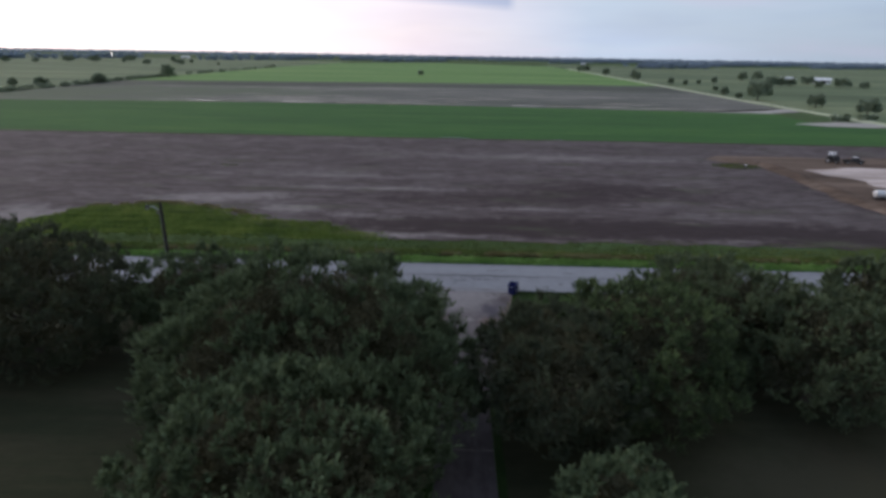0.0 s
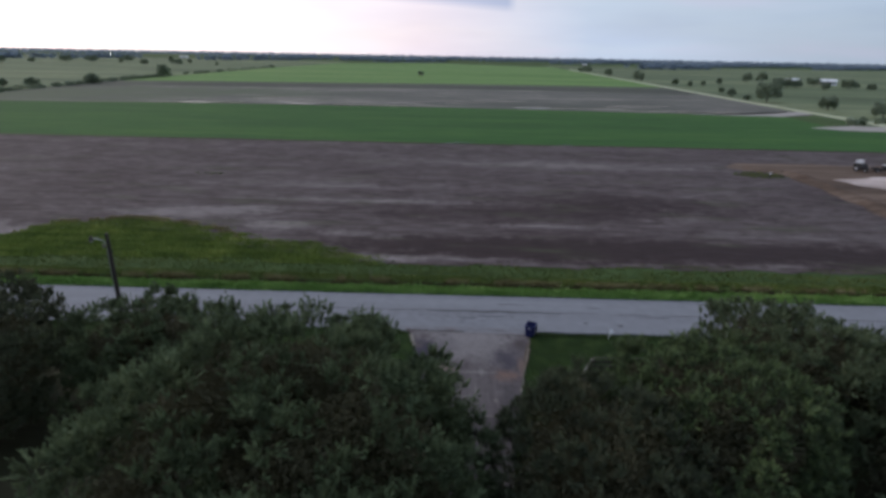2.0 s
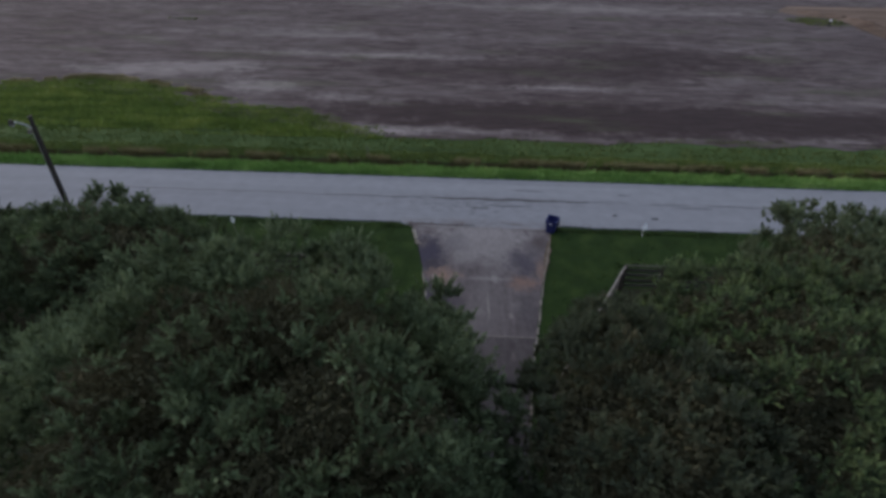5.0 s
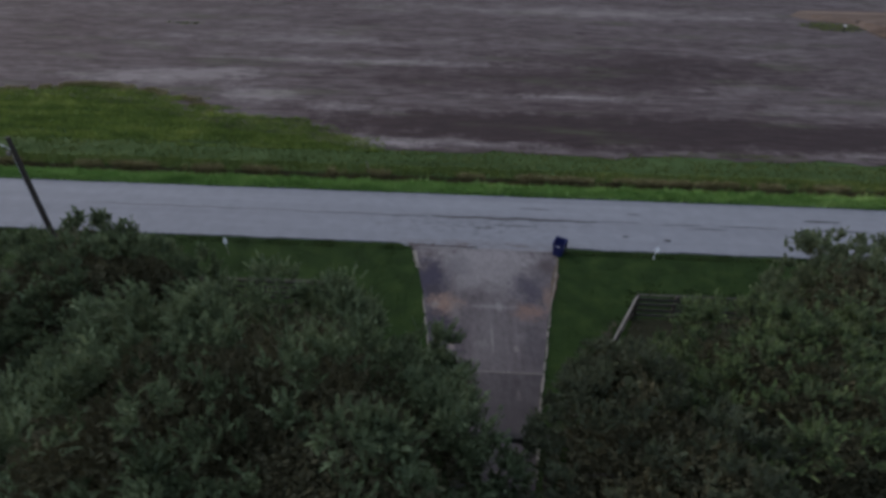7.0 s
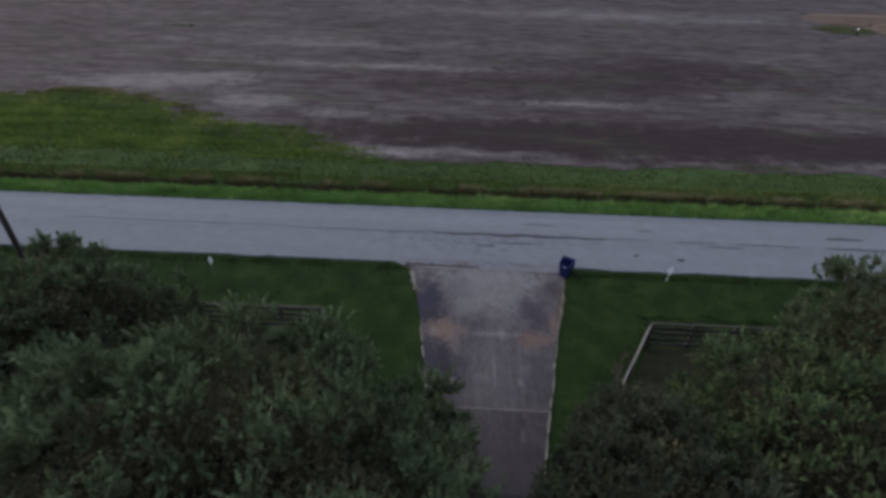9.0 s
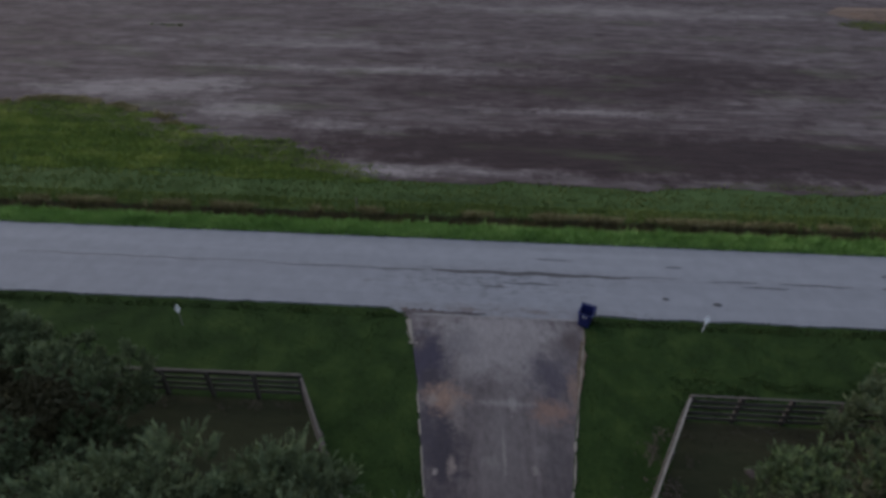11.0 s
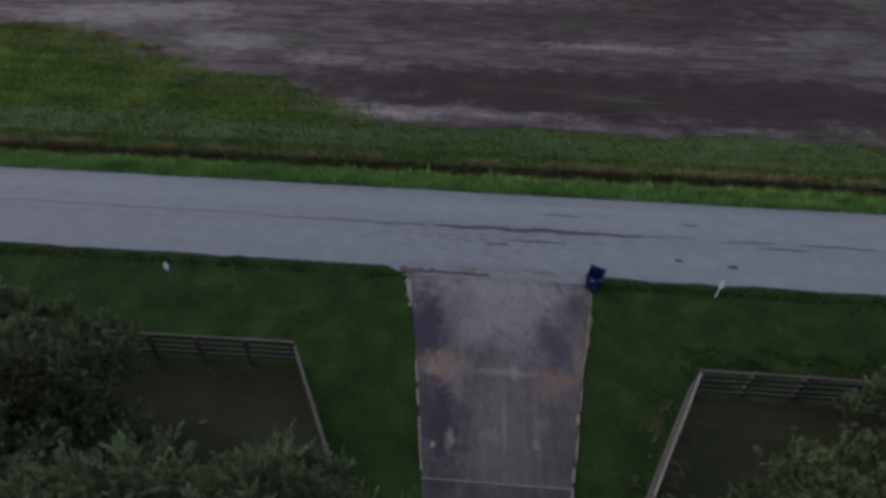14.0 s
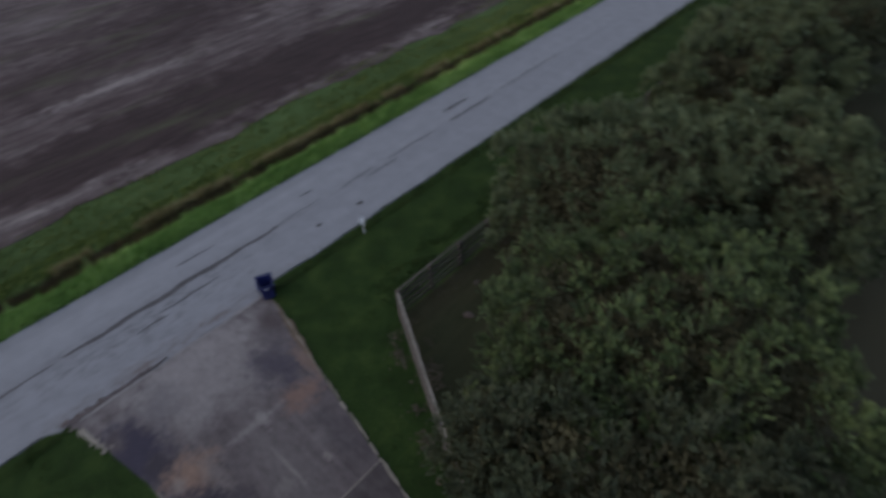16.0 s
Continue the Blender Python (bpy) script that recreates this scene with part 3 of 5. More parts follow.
# ---- ground, fields, road, drive ----
def drive_edge(y, side):
    """x of the drive's edge: side 0 is the west one."""
    west = ((0.3, -7.25), (-0.1, -7.03), (-2.7, -6.5), (-5.4, -6.1), (-7.8, -5.76), (-9.5, -5.5), (-13, -4.8), (-40, -4.75))
    east = ((0.3, 0.05), (-0.1, 0.0), (-2.6, -0.52), (-5.3, -1.05), (-7.8, -1.5), (-9.9, -1.9), (-13, -2.3), (-40, -2.3))
    pts = (west, east)[side]
    for (ya, xa), (yb, xb) in zip(pts, pts[1:]):
        if ya >= y >= yb:
            return xa + (xb - xa) * (y - ya) / (yb - ya)
    return pts[-1][1]


PROFILE = [(-4000, 0), (-60, -0.02), (0.2, -0.02), (0.5, -0.05), (5.7, -0.05), (5.9, 0.02), (6.5, 0.05), (6.95, 0.03), (7.12, -0.33), (7.4, -0.48), (7.72, -0.40),
           (7.95, -0.06), (8.8, 0.0), (12, 0.0), (4000, 0)]


def ground_z(y):
    for (ya, za), (yb, zb) in zip(PROFILE, PROFILE[1:]):
        if ya <= y <= yb:
            return za + (zb - za) * (y - ya) / (yb - ya)
    return 0.0


def build_ground():
    xs = [-4000, -2000, -900, -400, -200, -120] + list(np.arange(-80, 81, 2.0)) + [120, 200, 400, 900, 2000, 4000]
    ys = sorted({p[0] for p in PROFILE} | {-2000, -700, -200, -100, -40, -30, -20, -10, 20, 40, 80, 160, 300, 600, 1200, 2500})
    bm = bmesh.new()
    grid = [[bm.verts.new((x, y, ground_z(y) + (0.05 * noise.noise((x * 0.35, y * 0.8, 2)) if 5.8 < y < 9.7 and abs(x) < 90 else 0))) for x in xs] for y in ys]
    for a, b in zip(grid, grid[1:]):
        for i in range(len(xs) - 1):
            bm.faces.new((a[i], a[i + 1], b[i + 1], b[i]))
    tagged(part("ground", bm, M_GROUND), "flat green pasture and roadside grass with a shallow ditch", "ground", kind="structure")


def sheet(name, outline, z, material, label, category, wobble=0.4, step=3.0, scale=0.15):
    """A flat piece of land with an uneven edge."""
    pts = []
    for (xa, ya), (xb, yb) in zip(outline, outline[1:] + outline[:1]):
        n = max(1, int(math.hypot(xb - xa, yb - ya) / step))
        for i in range(n):
            x, y = xa + (xb - xa) * i / n, ya + (yb - ya) * i / n
            d = noise.noise_vector((x * scale, y * scale, 7.3)) + 0.5 * noise.noise_vector((x * scale * 4, y * scale * 4, 1.3))
            pts.append((x + wobble * d.x, y + wobble * d.y, z))
    bm = bmesh.new()
    f = bm.faces.new([bm.verts.new(p) for p in pts])
    bmesh.ops.triangulate(bm, faces=[f])
    bmesh.ops.recalc_face_normals(bm, faces=bm.faces)
    if sum(f.normal.z for f in bm.faces) < 0:
        bmesh.ops.reverse_faces(bm, faces=bm.faces)
    return tagged(part(name, bm, material), label, category, kind="structure")


build_ground()
sheet("mud_field", [(-330, 73), (-330, 12), (-48, 11.6), (-44.5, 14.5), (-43, 17.6), (-37, 19.0), (-31, 18.0), (-23, 14.7), (-16.4, 13), (-11.5, 11.4), (-7, 11.4), (2, 11.6),
                    (11, 11.5), (23, 11.6), (60, 11.7), (330, 12), (330, 73.5), (80, 73.8), (38, 74.6), (0, 73.8), (-50, 74)], 0.03, M_MUD,
      "bare grey-brown tilled field with pale streaks", "field", 0.6, 0.7, 0.45)
sheet("green_field", [(-400, 74.6), (-50, 74.6), (0, 74.4), (38, 75.2), (90, 74.6), (230, 74.6), (108, 96), (92, 119), (94, 141), (-8, 147.5), (-78, 146), (-170, 137), (-400, 130)], 0.05, M_CROP,
      "even dark green crop field beyond the bare mud", "field", 0.3, 6)
sheet("stubble_field", [(-170, 138), (-78, 147), (-8, 148.5), (94, 142), (106, 146), (110, 196), (112, 236), (-12, 250), (-150, 226), (-172, 200)], 0.04, M_STUBBLE,
      "pale brown stubble strip behind the green crop", "field", 1.0, 8)
sheet("fallow_field", [(-172, 201), (-150, 227), (-12, 251), (112, 237), (117, 300), (-12, 292), (-160, 266), (-178, 262)], 0.04, M_FALLOW,
      "dull fallow strip of dark earth and weeds", "field", 1.0, 8)
sheet("bright_field", [(-178, 263), (-160, 267), (-12, 293), (117, 301), (128, 520), (145, 860), (118, 850), (-27, 1000), (-185, 840), (-188, 530)], 0.04, M_MEADOW,
      "bright yellow-green far meadow", "field", 2.0, 15)
sheet("pasture_west", [(-1800, 60), (-420, 74), (-400, 131), (-172, 138), (-174, 200), (-180, 264), (-190, 530), (-187, 840), (-190, 1000), (-1800, 1200)], 0.02, M_PASTURE,
      "dry grey-green pasture beyond the hedge", "pasture", 2.0, 20)
sheet("pasture_east", [(112, 74), (114, 145), (115, 190), (119.5, 272), (126.5, 400), (144, 712), (148, 1000), (1800, 1200), (1800, 60), (330, 74)], 0.02, M_PASTURE,
      "dry yellow-green pasture with scattered trees", "pasture", 2.0, 20)
sheet("dirt_track", [(104, 74), (111, 74), (113, 145), (114, 190), (118.5, 272), (125.5, 400), (143, 712), (137, 712), (120, 400), (113.5, 272), (109, 190), (108, 145)], 0.08, M_TRACK,
      "pale dirt farm track beside the fields", "track", 0.5, 8)
straw = random.Random(61)
for _ in range(30):
    px, py = straw.uniform(-110, 100), straw.choice((150.5, 151.5, 153, 163, 170, 176)) + straw.uniform(-0.6, 0.6)
    prx, pry = straw.uniform(3, 13), straw.uniform(0.4, 1.3)
    sheet("straw_patch", [(px + prx * math.cos(a), py - 0.03 * abs(px) + pry * math.sin(a)) for a in np.arange(0, 6.28, 0.4)], 0.09, M_STRAW, "pale streak of straw on the stubble strip", "bare ground", 0.5, 2, 0.3)
sheet("sand_patch", [(84, 112), (90, 108), (99, 106.5), (107, 108), (108, 117), (99, 119), (92, 116)], 0.10, M_SAND, "pale bare sand patch at the crop's corner", "bare ground", 0.8, 2)
sheet("sand_patch", [(66, 141), (93, 140.2), (108, 150), (108, 158), (96, 149), (82, 144)], 0.10, M_SAND, "pale bare sand patch on the stubble", "bare ground", 0.8, 2)
sheet("clay_pad", [(37, 57), (41, 59), (48, 60), (120, 61), (120, 20), (44, 19.5), (42.3, 27), (42.6, 37), (43.5, 45), (43, 51), (39, 54)], 0.06, M_CLAY, "brown turned clay round a levelled pad", "bare ground", 1.8, 1.5)
sheet("gravel_pad", [(49, 48.5), (56, 50.5), (70, 52), (115, 52), (115, 31), (60, 33), (52, 37), (54, 41), (50, 44)], 0.10, M_PAD, "pale levelled gravel pad on the clay", "bare ground", 1.4, 1.5)
def bank(name, pts, wide, high, material, label):
    """A long uneven heap of earth along a line."""
    bm = bmesh.new()
    rows = []
    for (xa, ya), (xb, yb) in zip(pts, pts[1:]):
        n = max(2, int(math.hypot(xb - xa, yb - ya) / 0.5))
        d = Vector((xb - xa, yb - ya, 0)).normalized()
        s = Vector((-d.y, d.x, 0))
        for i in range(n):
            p = Vector((xa + (xb - xa) * i / n, ya + (yb - ya) * i / n, 0))
            row = []
            for k in np.linspace(-1, 1, 9):
                h = high * max(0, 1 - abs(k) ** 1.5) * (0.65 + 0.7 * noise.noise((p.x * 0.5, p.y * 0.5, k))) + 0.22 * noise.noise((p.x * 1.9 + k * 2, p.y * 1.9, 3)) * (1 - abs(k))
                w = wide * (1 + 0.35 * noise.noise((p.x * 0.4, p.y * 0.4, 9 + (k > 0))))
                row.append(bm.verts.new(p + s * w * k + Vector((0, 0, 0.05 + max(0, h)))))
            rows.append(row)
    for a, b in zip(rows, rows[1:]):
        for i in range(8):
            bm.faces.new((a[i], a[i + 1], b[i + 1], b[i]))
    bmesh.ops.recalc_face_normals(bm, faces=bm.faces)
    return tagged(part(name, bm, material), label, "earth bank", kind="structure")


sheet("field_drain", [(-330, 73.2), (-50, 74.0), (0, 73.8), (38, 74.6), (80, 73.8), (300, 73.6), (300, 74.5), (80, 74.7), (38, 75.35), (0, 74.55), (-50, 74.75), (-330, 74.6)], 0.075, M_DITCH,
      "narrow dark field drain at the crop's edge", "drain", 0.12, 1.5, 0.4)
bank("spoil_bank", [(41, 57), (45, 53), (45.5, 47), (45.2, 40), (44.6, 32), (44.8, 24), (46, 19)], 1.8, 0.45, M_CLAY, "low bank of dug brown clay at the pad's edge")
bank("spoil_bank", [(52, 34), (60, 31), (72, 29), (90, 28)], 1.3, 0.5, M_CLAY, "low bank of dug brown clay at the pad's edge")
for px, py, prx, pry in ((-4.2, 74.55, 3.2, 0.22), (16.5, 75.0, 1.2, 0.2), (-55, 150.5, 7, 0.8), (-88, 149, 5, 0.7), (20, 150.5, 6, 0.7), (66, 40, 6, 1.3)):
    sheet("puddle", [(px + prx * math.cos(a), py + pry * math.sin(a)) for a in np.arange(0, 6.28, 0.5)], 0.125, M_WATER, "narrow strip of standing water between fields", "puddle", 0.08, 0.6)


def build_road():
    xs = list(np.arange(-60, 61, 0.5))
    xs = list(np.arange(-600, -60, 20.0)) + xs + list(np.arange(70, 601, 20.0))
    bm = bmesh.new()
    cols = []
    for x in xs:
        ny = 0.10 * noise.noise((x * 0.5, 0, 0)) + 0.07 * noise.noise((x * 2.1, 3, 0))
        fy = 0.07 * noise.noise((x * 0.5, 9, 0)) + 0.05 * noise.noise((x * 2.3, 5, 0))
        lip = 0.62 + ny
        if -7.6 < x < 0.3:
            lip = 0.33 + 0.3 * ny
        rows = ((lip, -0.06), (lip + 0.03, 0.01), (1.6, 0.035), (3.2, 0.06), (4.6, 0.035), (5.72 + fy, 0.01), (5.75 + fy, -0.06))
        cols.append([bm.verts.new((x, y, z)) for y, z in rows])
    for a, b in zip(cols, cols[1:]):
        for i in range(6):
            bm.faces.new((a[i], b[i], b[i + 1], a[i + 1]))
    return tagged(part("road", bm, M_ROAD), "worn grey two-lane chip-seal country road", "road", kind="structure")


road = build_road()


def ribbon(name, pts, widths, z, material, parent, label="", thick=0.012):
    """A thin raised strip along a line, ragged at its sides."""
    bm = bmesh.new()
    rows = []
    for i, (x, y) in enumerate(pts):
        a, b = pts[max(0, i - 1)], pts[min(len(pts) - 1, i + 1)]
        d = Vector((b[0] - a[0], b[1] - a[1], 0)).normalized()
        s = Vector((-d.y, d.x, 0))
        w = widths(i / (len(pts) - 1)) * (1 + 0.5 * noise.noise((x * 3, y * 3, 4)))
        zz = z(x, y) if callable(z) else z
        c = Vector((x, y, zz))
        rows.append([bm.verts.new(c + s * w * k + Vector((0, 0, h))) for k, h in ((1, -thick), (0.8, thick), (-0.8, thick), (-1, -thick))])
    for a, b in zip(rows, rows[1:]):
        for i in range(3):
            bm.faces.new((a[i], a[i + 1], b[i + 1], b[i]))
    bmesh.ops.recalc_face_normals(bm, faces=bm.faces)
    return part(name, bm, material, parent, label)


def crown_z(x, y):
    return 0.06 - 0.0075 * (y - 3.2) ** 2 if abs(y - 3.2) < 2.6 else 0.012


def crack_line(x0, x1, y, amp, step=0.25):
    return [(x, y + amp * noise.noise((x * 0.9, y, 0)) + 0.4 * amp * noise.noise((x * 3.1, y, 2))) for x in np.arange(x0, x1 + 0.01, step)]


for x0, x1, y, w in ((-14, -8.5, 3.18, 0.02), (-9.2, -6.6, 3.16, 0.035), (-6.4, 2.6, 3.19, 0.075), (2.2, 5.0, 3.28, 0.014), (6.0, 8.3, 3.2, 0.022), (9.1, 12.5, 3.2, 0.03), (-3.2, -0.6, 2.5, 0.025), (-4.2, -2.8, 2.2, 0.02),
                     (13.5, 17.2, 3.15, 0.05), (14.0, 16.2, 4.1, 0.06), (-26, -14, 3.3, 0.015), (17.5, 24, 3.3, 0.03), (4.4, 5.2, 4.15, 0.03), (-1.6, 0.2, 4.35, 0.02), (7.4, 9.6, 2.9, 0.025)):
    ribbon("tar_crack", crack_line(x0, x1, y, 0.10), lambda u, w=w: 1.25 * w * (0.35 + math.sin(math.pi * min(1, max(0, u))) ** 0.5), crown_z, M_TAR, road, "dark tar-filled crack", 0.004)
for x, y, rx, ry in ((5.88, 1.66, 0.20, 0.10), (3.78, 1.86, 0.17, 0.075)):
    bm = bmesh.new()
    ring = []
    for i in range(14):
        a = i * math.tau / 14
        r = 1 + 0.35 * noise.noise((3 * math.cos(a) + x, 3 * math.sin(a) + y, 1))
        ring.append(bm.verts.new((x + rx * r * math.cos(a), y + ry * r * math.sin(a), crown_z(x, y) + 0.012)))
    mid = bm.verts.new((x, y, crown_z(x, y) + 0.022))
    for a, b in zip(ring, ring[1:] + ring[:1]):
        bm.faces.new((a, b, mid))
    part("road_patch", bm, M_TAR, road, "small dark patch of broken asphalt")


def build_drive():
    """Concrete slabs of the drive, the joints left open between them."""
    drive = thing("driveway", "stained concrete driveway of long slabs with open joints", "driveway", kind="structure")
    cuts = [0.30, -3.95, -7.8, -12.0, -16.2, -20.4, -24.6, -28.8, -33, -37.2, -41.4, -45.6, -49.8, -54]
    for a, b in zip(cuts, cuts[1:]):
        bm = bmesh.new()
        lo, hi = [], []
        n = 12
        for i in range(n + 1):
            y = a - 0.02 + (b - a + 0.04) * i / n
            for side, out in ((0, lo), (1, hi)):
                x = drive_edge(y, side)
                x += (0.06 if side == 0 else 0.03) * noise.noise((x * 2, y * 1.7, side))
                out.append((x, y))
        top = 0.035
        vl = [bm.verts.new((x, y, top)) for x, y in lo]
        vh = [bm.verts.new((x, y, top)) for x, y in hi]
        bl = [bm.verts.new((x, y, -0.1)) for x, y in lo]
        bh = [bm.verts.new((x, y, -0.1)) for x, y in hi]
        for i in range(n):
            bm.faces.new((vl[i], vl[i + 1], vh[i + 1], vh[i]))
            bm.faces.new((bl[i], bl[i + 1], vl[i + 1], vl[i]))
            bm.faces.new((vh[i], vh[i + 1], bh[i + 1], bh[i]))
        bm.faces.new((vl[0], vh[0], bh[0], bl[0]))
        bm.faces.new((vl[n], bl[n], bh[n], vh[n]))
        bmesh.ops.recalc_face_normals(bm, faces=bm.faces)
        part("slab", bm, M_CONCRETE if a > -7 else M_CONCRETE_OLD_SHADE, drive)
        ys = a - 0.0
        if a == -3.95:
            ribbon("joint_filler", [(x, ys) for x in np.linspace(drive_edge(ys, 0) + 0.03, drive_edge(ys, 1) - 0.03, 20)], lambda u: 0.04, 0.027, M_CONCRETE, drive, thick=0.009)
        if a < -5:
            ribbon("joint_filler", [(x, ys) for x in np.linspace(drive_edge(ys, 0), drive_edge(ys, 1), 20)], lambda u: 0.022, 0.030, M_GRIT, drive, "pale grit-filled joint", 0.010)
    ribbon("soil_edge", [(drive_edge(y, 1) + 0.03 + 0.05 * noise.noise((y * 2.1, 3, 0)), y) for y in np.arange(-0.3, -4.1, -0.12)], lambda u: 0.03 + 0.13 * math.sin(math.pi * min(1, u * 1.05)) ** 2, 0.03, M_CLAY_EDGE, drive, "reddish soil washed over the edge", 0.02)
    ya = -0.25
    bits = random.Random(41)
    while ya > -12.2:
        yb = ya - bits.uniform(0.35, 1.3)
        w, o = bits.uniform(0.022, 0.062) * (0.6 if ya > -3.5 else 1.0), bits.uniform(0.02, 0.07)
        ribbon("grit_edge", [(drive_edge(y, 1) + o + 0.03 * noise.noise((y * 3.3, 8, 0)), y) for y in np.linspace(ya, yb, 10)],
               lambda u, w=w: w * (0.35 + 0.65 * math.sin(math.pi * min(1, max(0, u))) ** 0.6), 0.034, M_GRIT, drive, "pale gritty edging", 0.02)
        ya = yb - bits.uniform(0.0, 0.12)
    for ya, yb, w in ((-3.8, -4.7, 0.035), (-4.9, -5.6, 0.03), (-5.9, -7.7, 0.028)):
        ribbon("grit_edge", [(drive_edge(y, 0) - 0.01 + 0.04 * noise.noise((y * 3.3, 2, 0)), y) for y in np.arange(ya, yb, -0.12)], lambda u, w=w: w, 0.034, M_GRIT, drive, "pale gritty edging", 0.02)
    ribbon("grit_edge", [(drive_edge(y, 0) - 0.02, y) for y in np.arange(-0.1, -1.5, -0.12)], lambda u: 0.10 * (1 - 0.6 * u), 0.03, M_GRIT, drive, "pale broken edging", 0.02)
    rng = random.Random(77)
    for _ in range(24):
        y = rng.uniform(-1.6, 0.3)
        x = drive_edge(y, 0) + rng.gauss(-0.02, 0.07)
        r = rng.uniform(0.02, 0.065)
        bm = bmesh.new()
        bmesh.ops.create_icosphere(bm, subdivisions=1, radius=r, matrix=pose(x, y, 0.035, 0, 0, rng.uniform(0, 180)) @ Matrix.Diagonal((1.4, 0.8, 0.35, 1)))
        for v in bm.verts:
            v.co += Vector((rng.gauss(0, r * 0.16), rng.gauss(0, r * 0.16), rng.gauss(0, r * 0.08)))
        part("broken_chunk", bm, M_GRIT, drive)
    for _ in range(40):
        x, y = rng.uniform(-7.4, -4.4), 0.46 + rng.gauss(0, 0.07)
        r = rng.uniform(0.02, 0.07) * (1 if x < -6 else 0.6)
        bm = bmesh.new()
        bmesh.ops.create_icosphere(bm, subdivisions=1, radius=r, matrix=pose(x, y, 0.02, 0, 0, rng.uniform(-30, 30)) @ Matrix.Diagonal((2.2, 0.8, 0.4, 1)))
        for v in bm.verts:
            v.co += Vector((rng.gauss(0, r * 0.2), rng.gauss(0, r * 0.16), rng.gauss(0, r * 0.08)))
        part("crumbled_edge", bm, M_SOIL, drive)
    ribbon("lip", [(x, 0.27 + 0.03 * noise.noise((x * 1.3, 2, 0))) for x in np.linspace(-6.9, -0.1, 60)], lambda u: 0.075 * (0.6 + 0.5 * math.sin(9 * u) ** 2), 0.032, M_LIP, drive, "pale worn concrete lip", 0.008)
    ribbon("crumbled_seam", [(x, 0.43 + 0.05 * noise.noise((x * 1.9, 6, 0))) for x in np.linspace(-7.35, -3.9, 50)], lambda u: 0.11 * (1 - u) ** 0.6 * (0.7 + 0.5 * math.sin(23 * u) ** 2) + 0.01, 0.028, M_SEAM, drive, "dark broken seam against the road", 0.010)


build_drive()


def strip(name, x0, x1, ya, yb, lift, material, label, category, ragged=0.1, step=0.4):
    """A strip of bare soil that follows the ground's profile."""
    bm = bmesh.new()
    rows = []
    for x in np.arange(x0, x1, step):
        a = ya + ragged * (noise.noise((x * 0.8, ya, 3)) + 0.6 * noise.noise((x * 2.9, ya, 8)))
        b = yb + ragged * (noise.noise((x * 0.8, yb, 3)) + 0.6 * noise.noise((x * 2.9, yb, 8)))
        ys = [a, a + (b - a) * 0.25, (a + b) / 2, a + (b - a) * 0.75, b]
        rows.append([bm.verts.new((x, y, ground_z(y) + lift)) for y in ys])
    for p, q in zip(rows, rows[1:]):
        for i in range(4):
            bm.faces.new((p[i], q[i], q[i + 1], p[i + 1]))
    return tagged(part(name, bm, material), label, category, kind="structure")


strip("ditch_bed", -120, 120, 7.0, 7.9, 0.06, M_DITCH, "wet dark soil in the roadside ditch", "ditch", 0.12)


def lawn_outline(side):
    ys = list(np.arange(0.55, -58, -1.5))
    edge = [(drive_edge(min(y, 0.3), side) + (0.03 if side else -0.03), y) for y in ys]
    far = 70 if side else -70
    return [(far, 0.55)] + edge + [(far, -58)] if side else [(far, -58)] + edge[::-1] + [(far, 0.55)]


for side, where in ((0, "west"), (1, "east")):
    sheet("lawn_" + where, lawn_outline(side), 0.0, M_LAWN, "dark green mown lawn beside the drive", "lawn", 0.05, 0.8, 0.8)


YARD_W = [(-70, -4.5), (-10.25, -4.4), (-5.9, -12.4), (-5.4, -14), (-5.4, -58), (-70, -58)]
YARD_E = [(2.75, -4.4), (70, -4.4), (70, -58), (-1.9, -58), (-1.9, -14), (-1.6, -12.4)]
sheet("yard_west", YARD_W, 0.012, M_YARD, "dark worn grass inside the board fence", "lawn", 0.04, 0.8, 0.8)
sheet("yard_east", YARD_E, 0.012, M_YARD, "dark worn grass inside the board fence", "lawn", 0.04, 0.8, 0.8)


# ---- grass blades ----
def blades(name, region, n, height, width, material, label, category, lean=0.35, keep=None, seed=1):
    rng = np.random.default_rng(seed)
    x = rng.uniform(region[0], region[1], n)
    y = rng.uniform(region[2], region[3], n)
    if keep is not None:
        ok = keep(x, y, rng)
        x, y = x[ok], y[ok]
    n = len(x)
    z = np.interp(y, [p[0] for p in PROFILE], [p[1] for p in PROFILE])
    a = rng.uniform(0, math.tau, n)
    patch = np.array([0.55 + 0.9 * (0.5 + 0.5 * noise.noise((u * 0.9, v * 1.6, 5))) for u, v in zip(x, y)])
    h = height * patch * rng.uniform(0.6, 1.25, n)
    w = width * rng.uniform(0.6, 1.3, n)
    d = np.stack([np.cos(a), np.sin(a), 0 * a], 1) * w[:, None] / 2
    tip = np.stack([rng.normal(0, lean, n) * h, rng.normal(0, lean, n) * h, h], 1)
    base = np.stack([x, y, z - 0.02], 1)
    co = np.stack([base - d, base + d, base + tip], 1)
    ob = link(name, tris_mesh(name, co), material)
    return tagged(ob, label, category, kind="stuff")


def fringe(x, y, r):
    """How far the grass strays over the edge of the bare field, in streaks along the rows."""
    n = np.array([noise.noise((u * 0.16, v * 1.1, 3)) + 0.6 * noise.noise((u * 0.7, v * 2.2, 8)) for u, v in zip(x, y)])
    return 1.7 * n + r.normal(0, 0.3, len(x)) - 0.15


WEDGE_X = [-60, -47, -44.5, -43, -37, -31, -27, -22.4, -17.5, -13, -11, -7, 60]
WEDGE_Y = [12, 12.3, 16.5, 20, 21.8, 21.3, 19.0, 17.1, 15.9, 13.8, 12.4, 11.8, 11.7]


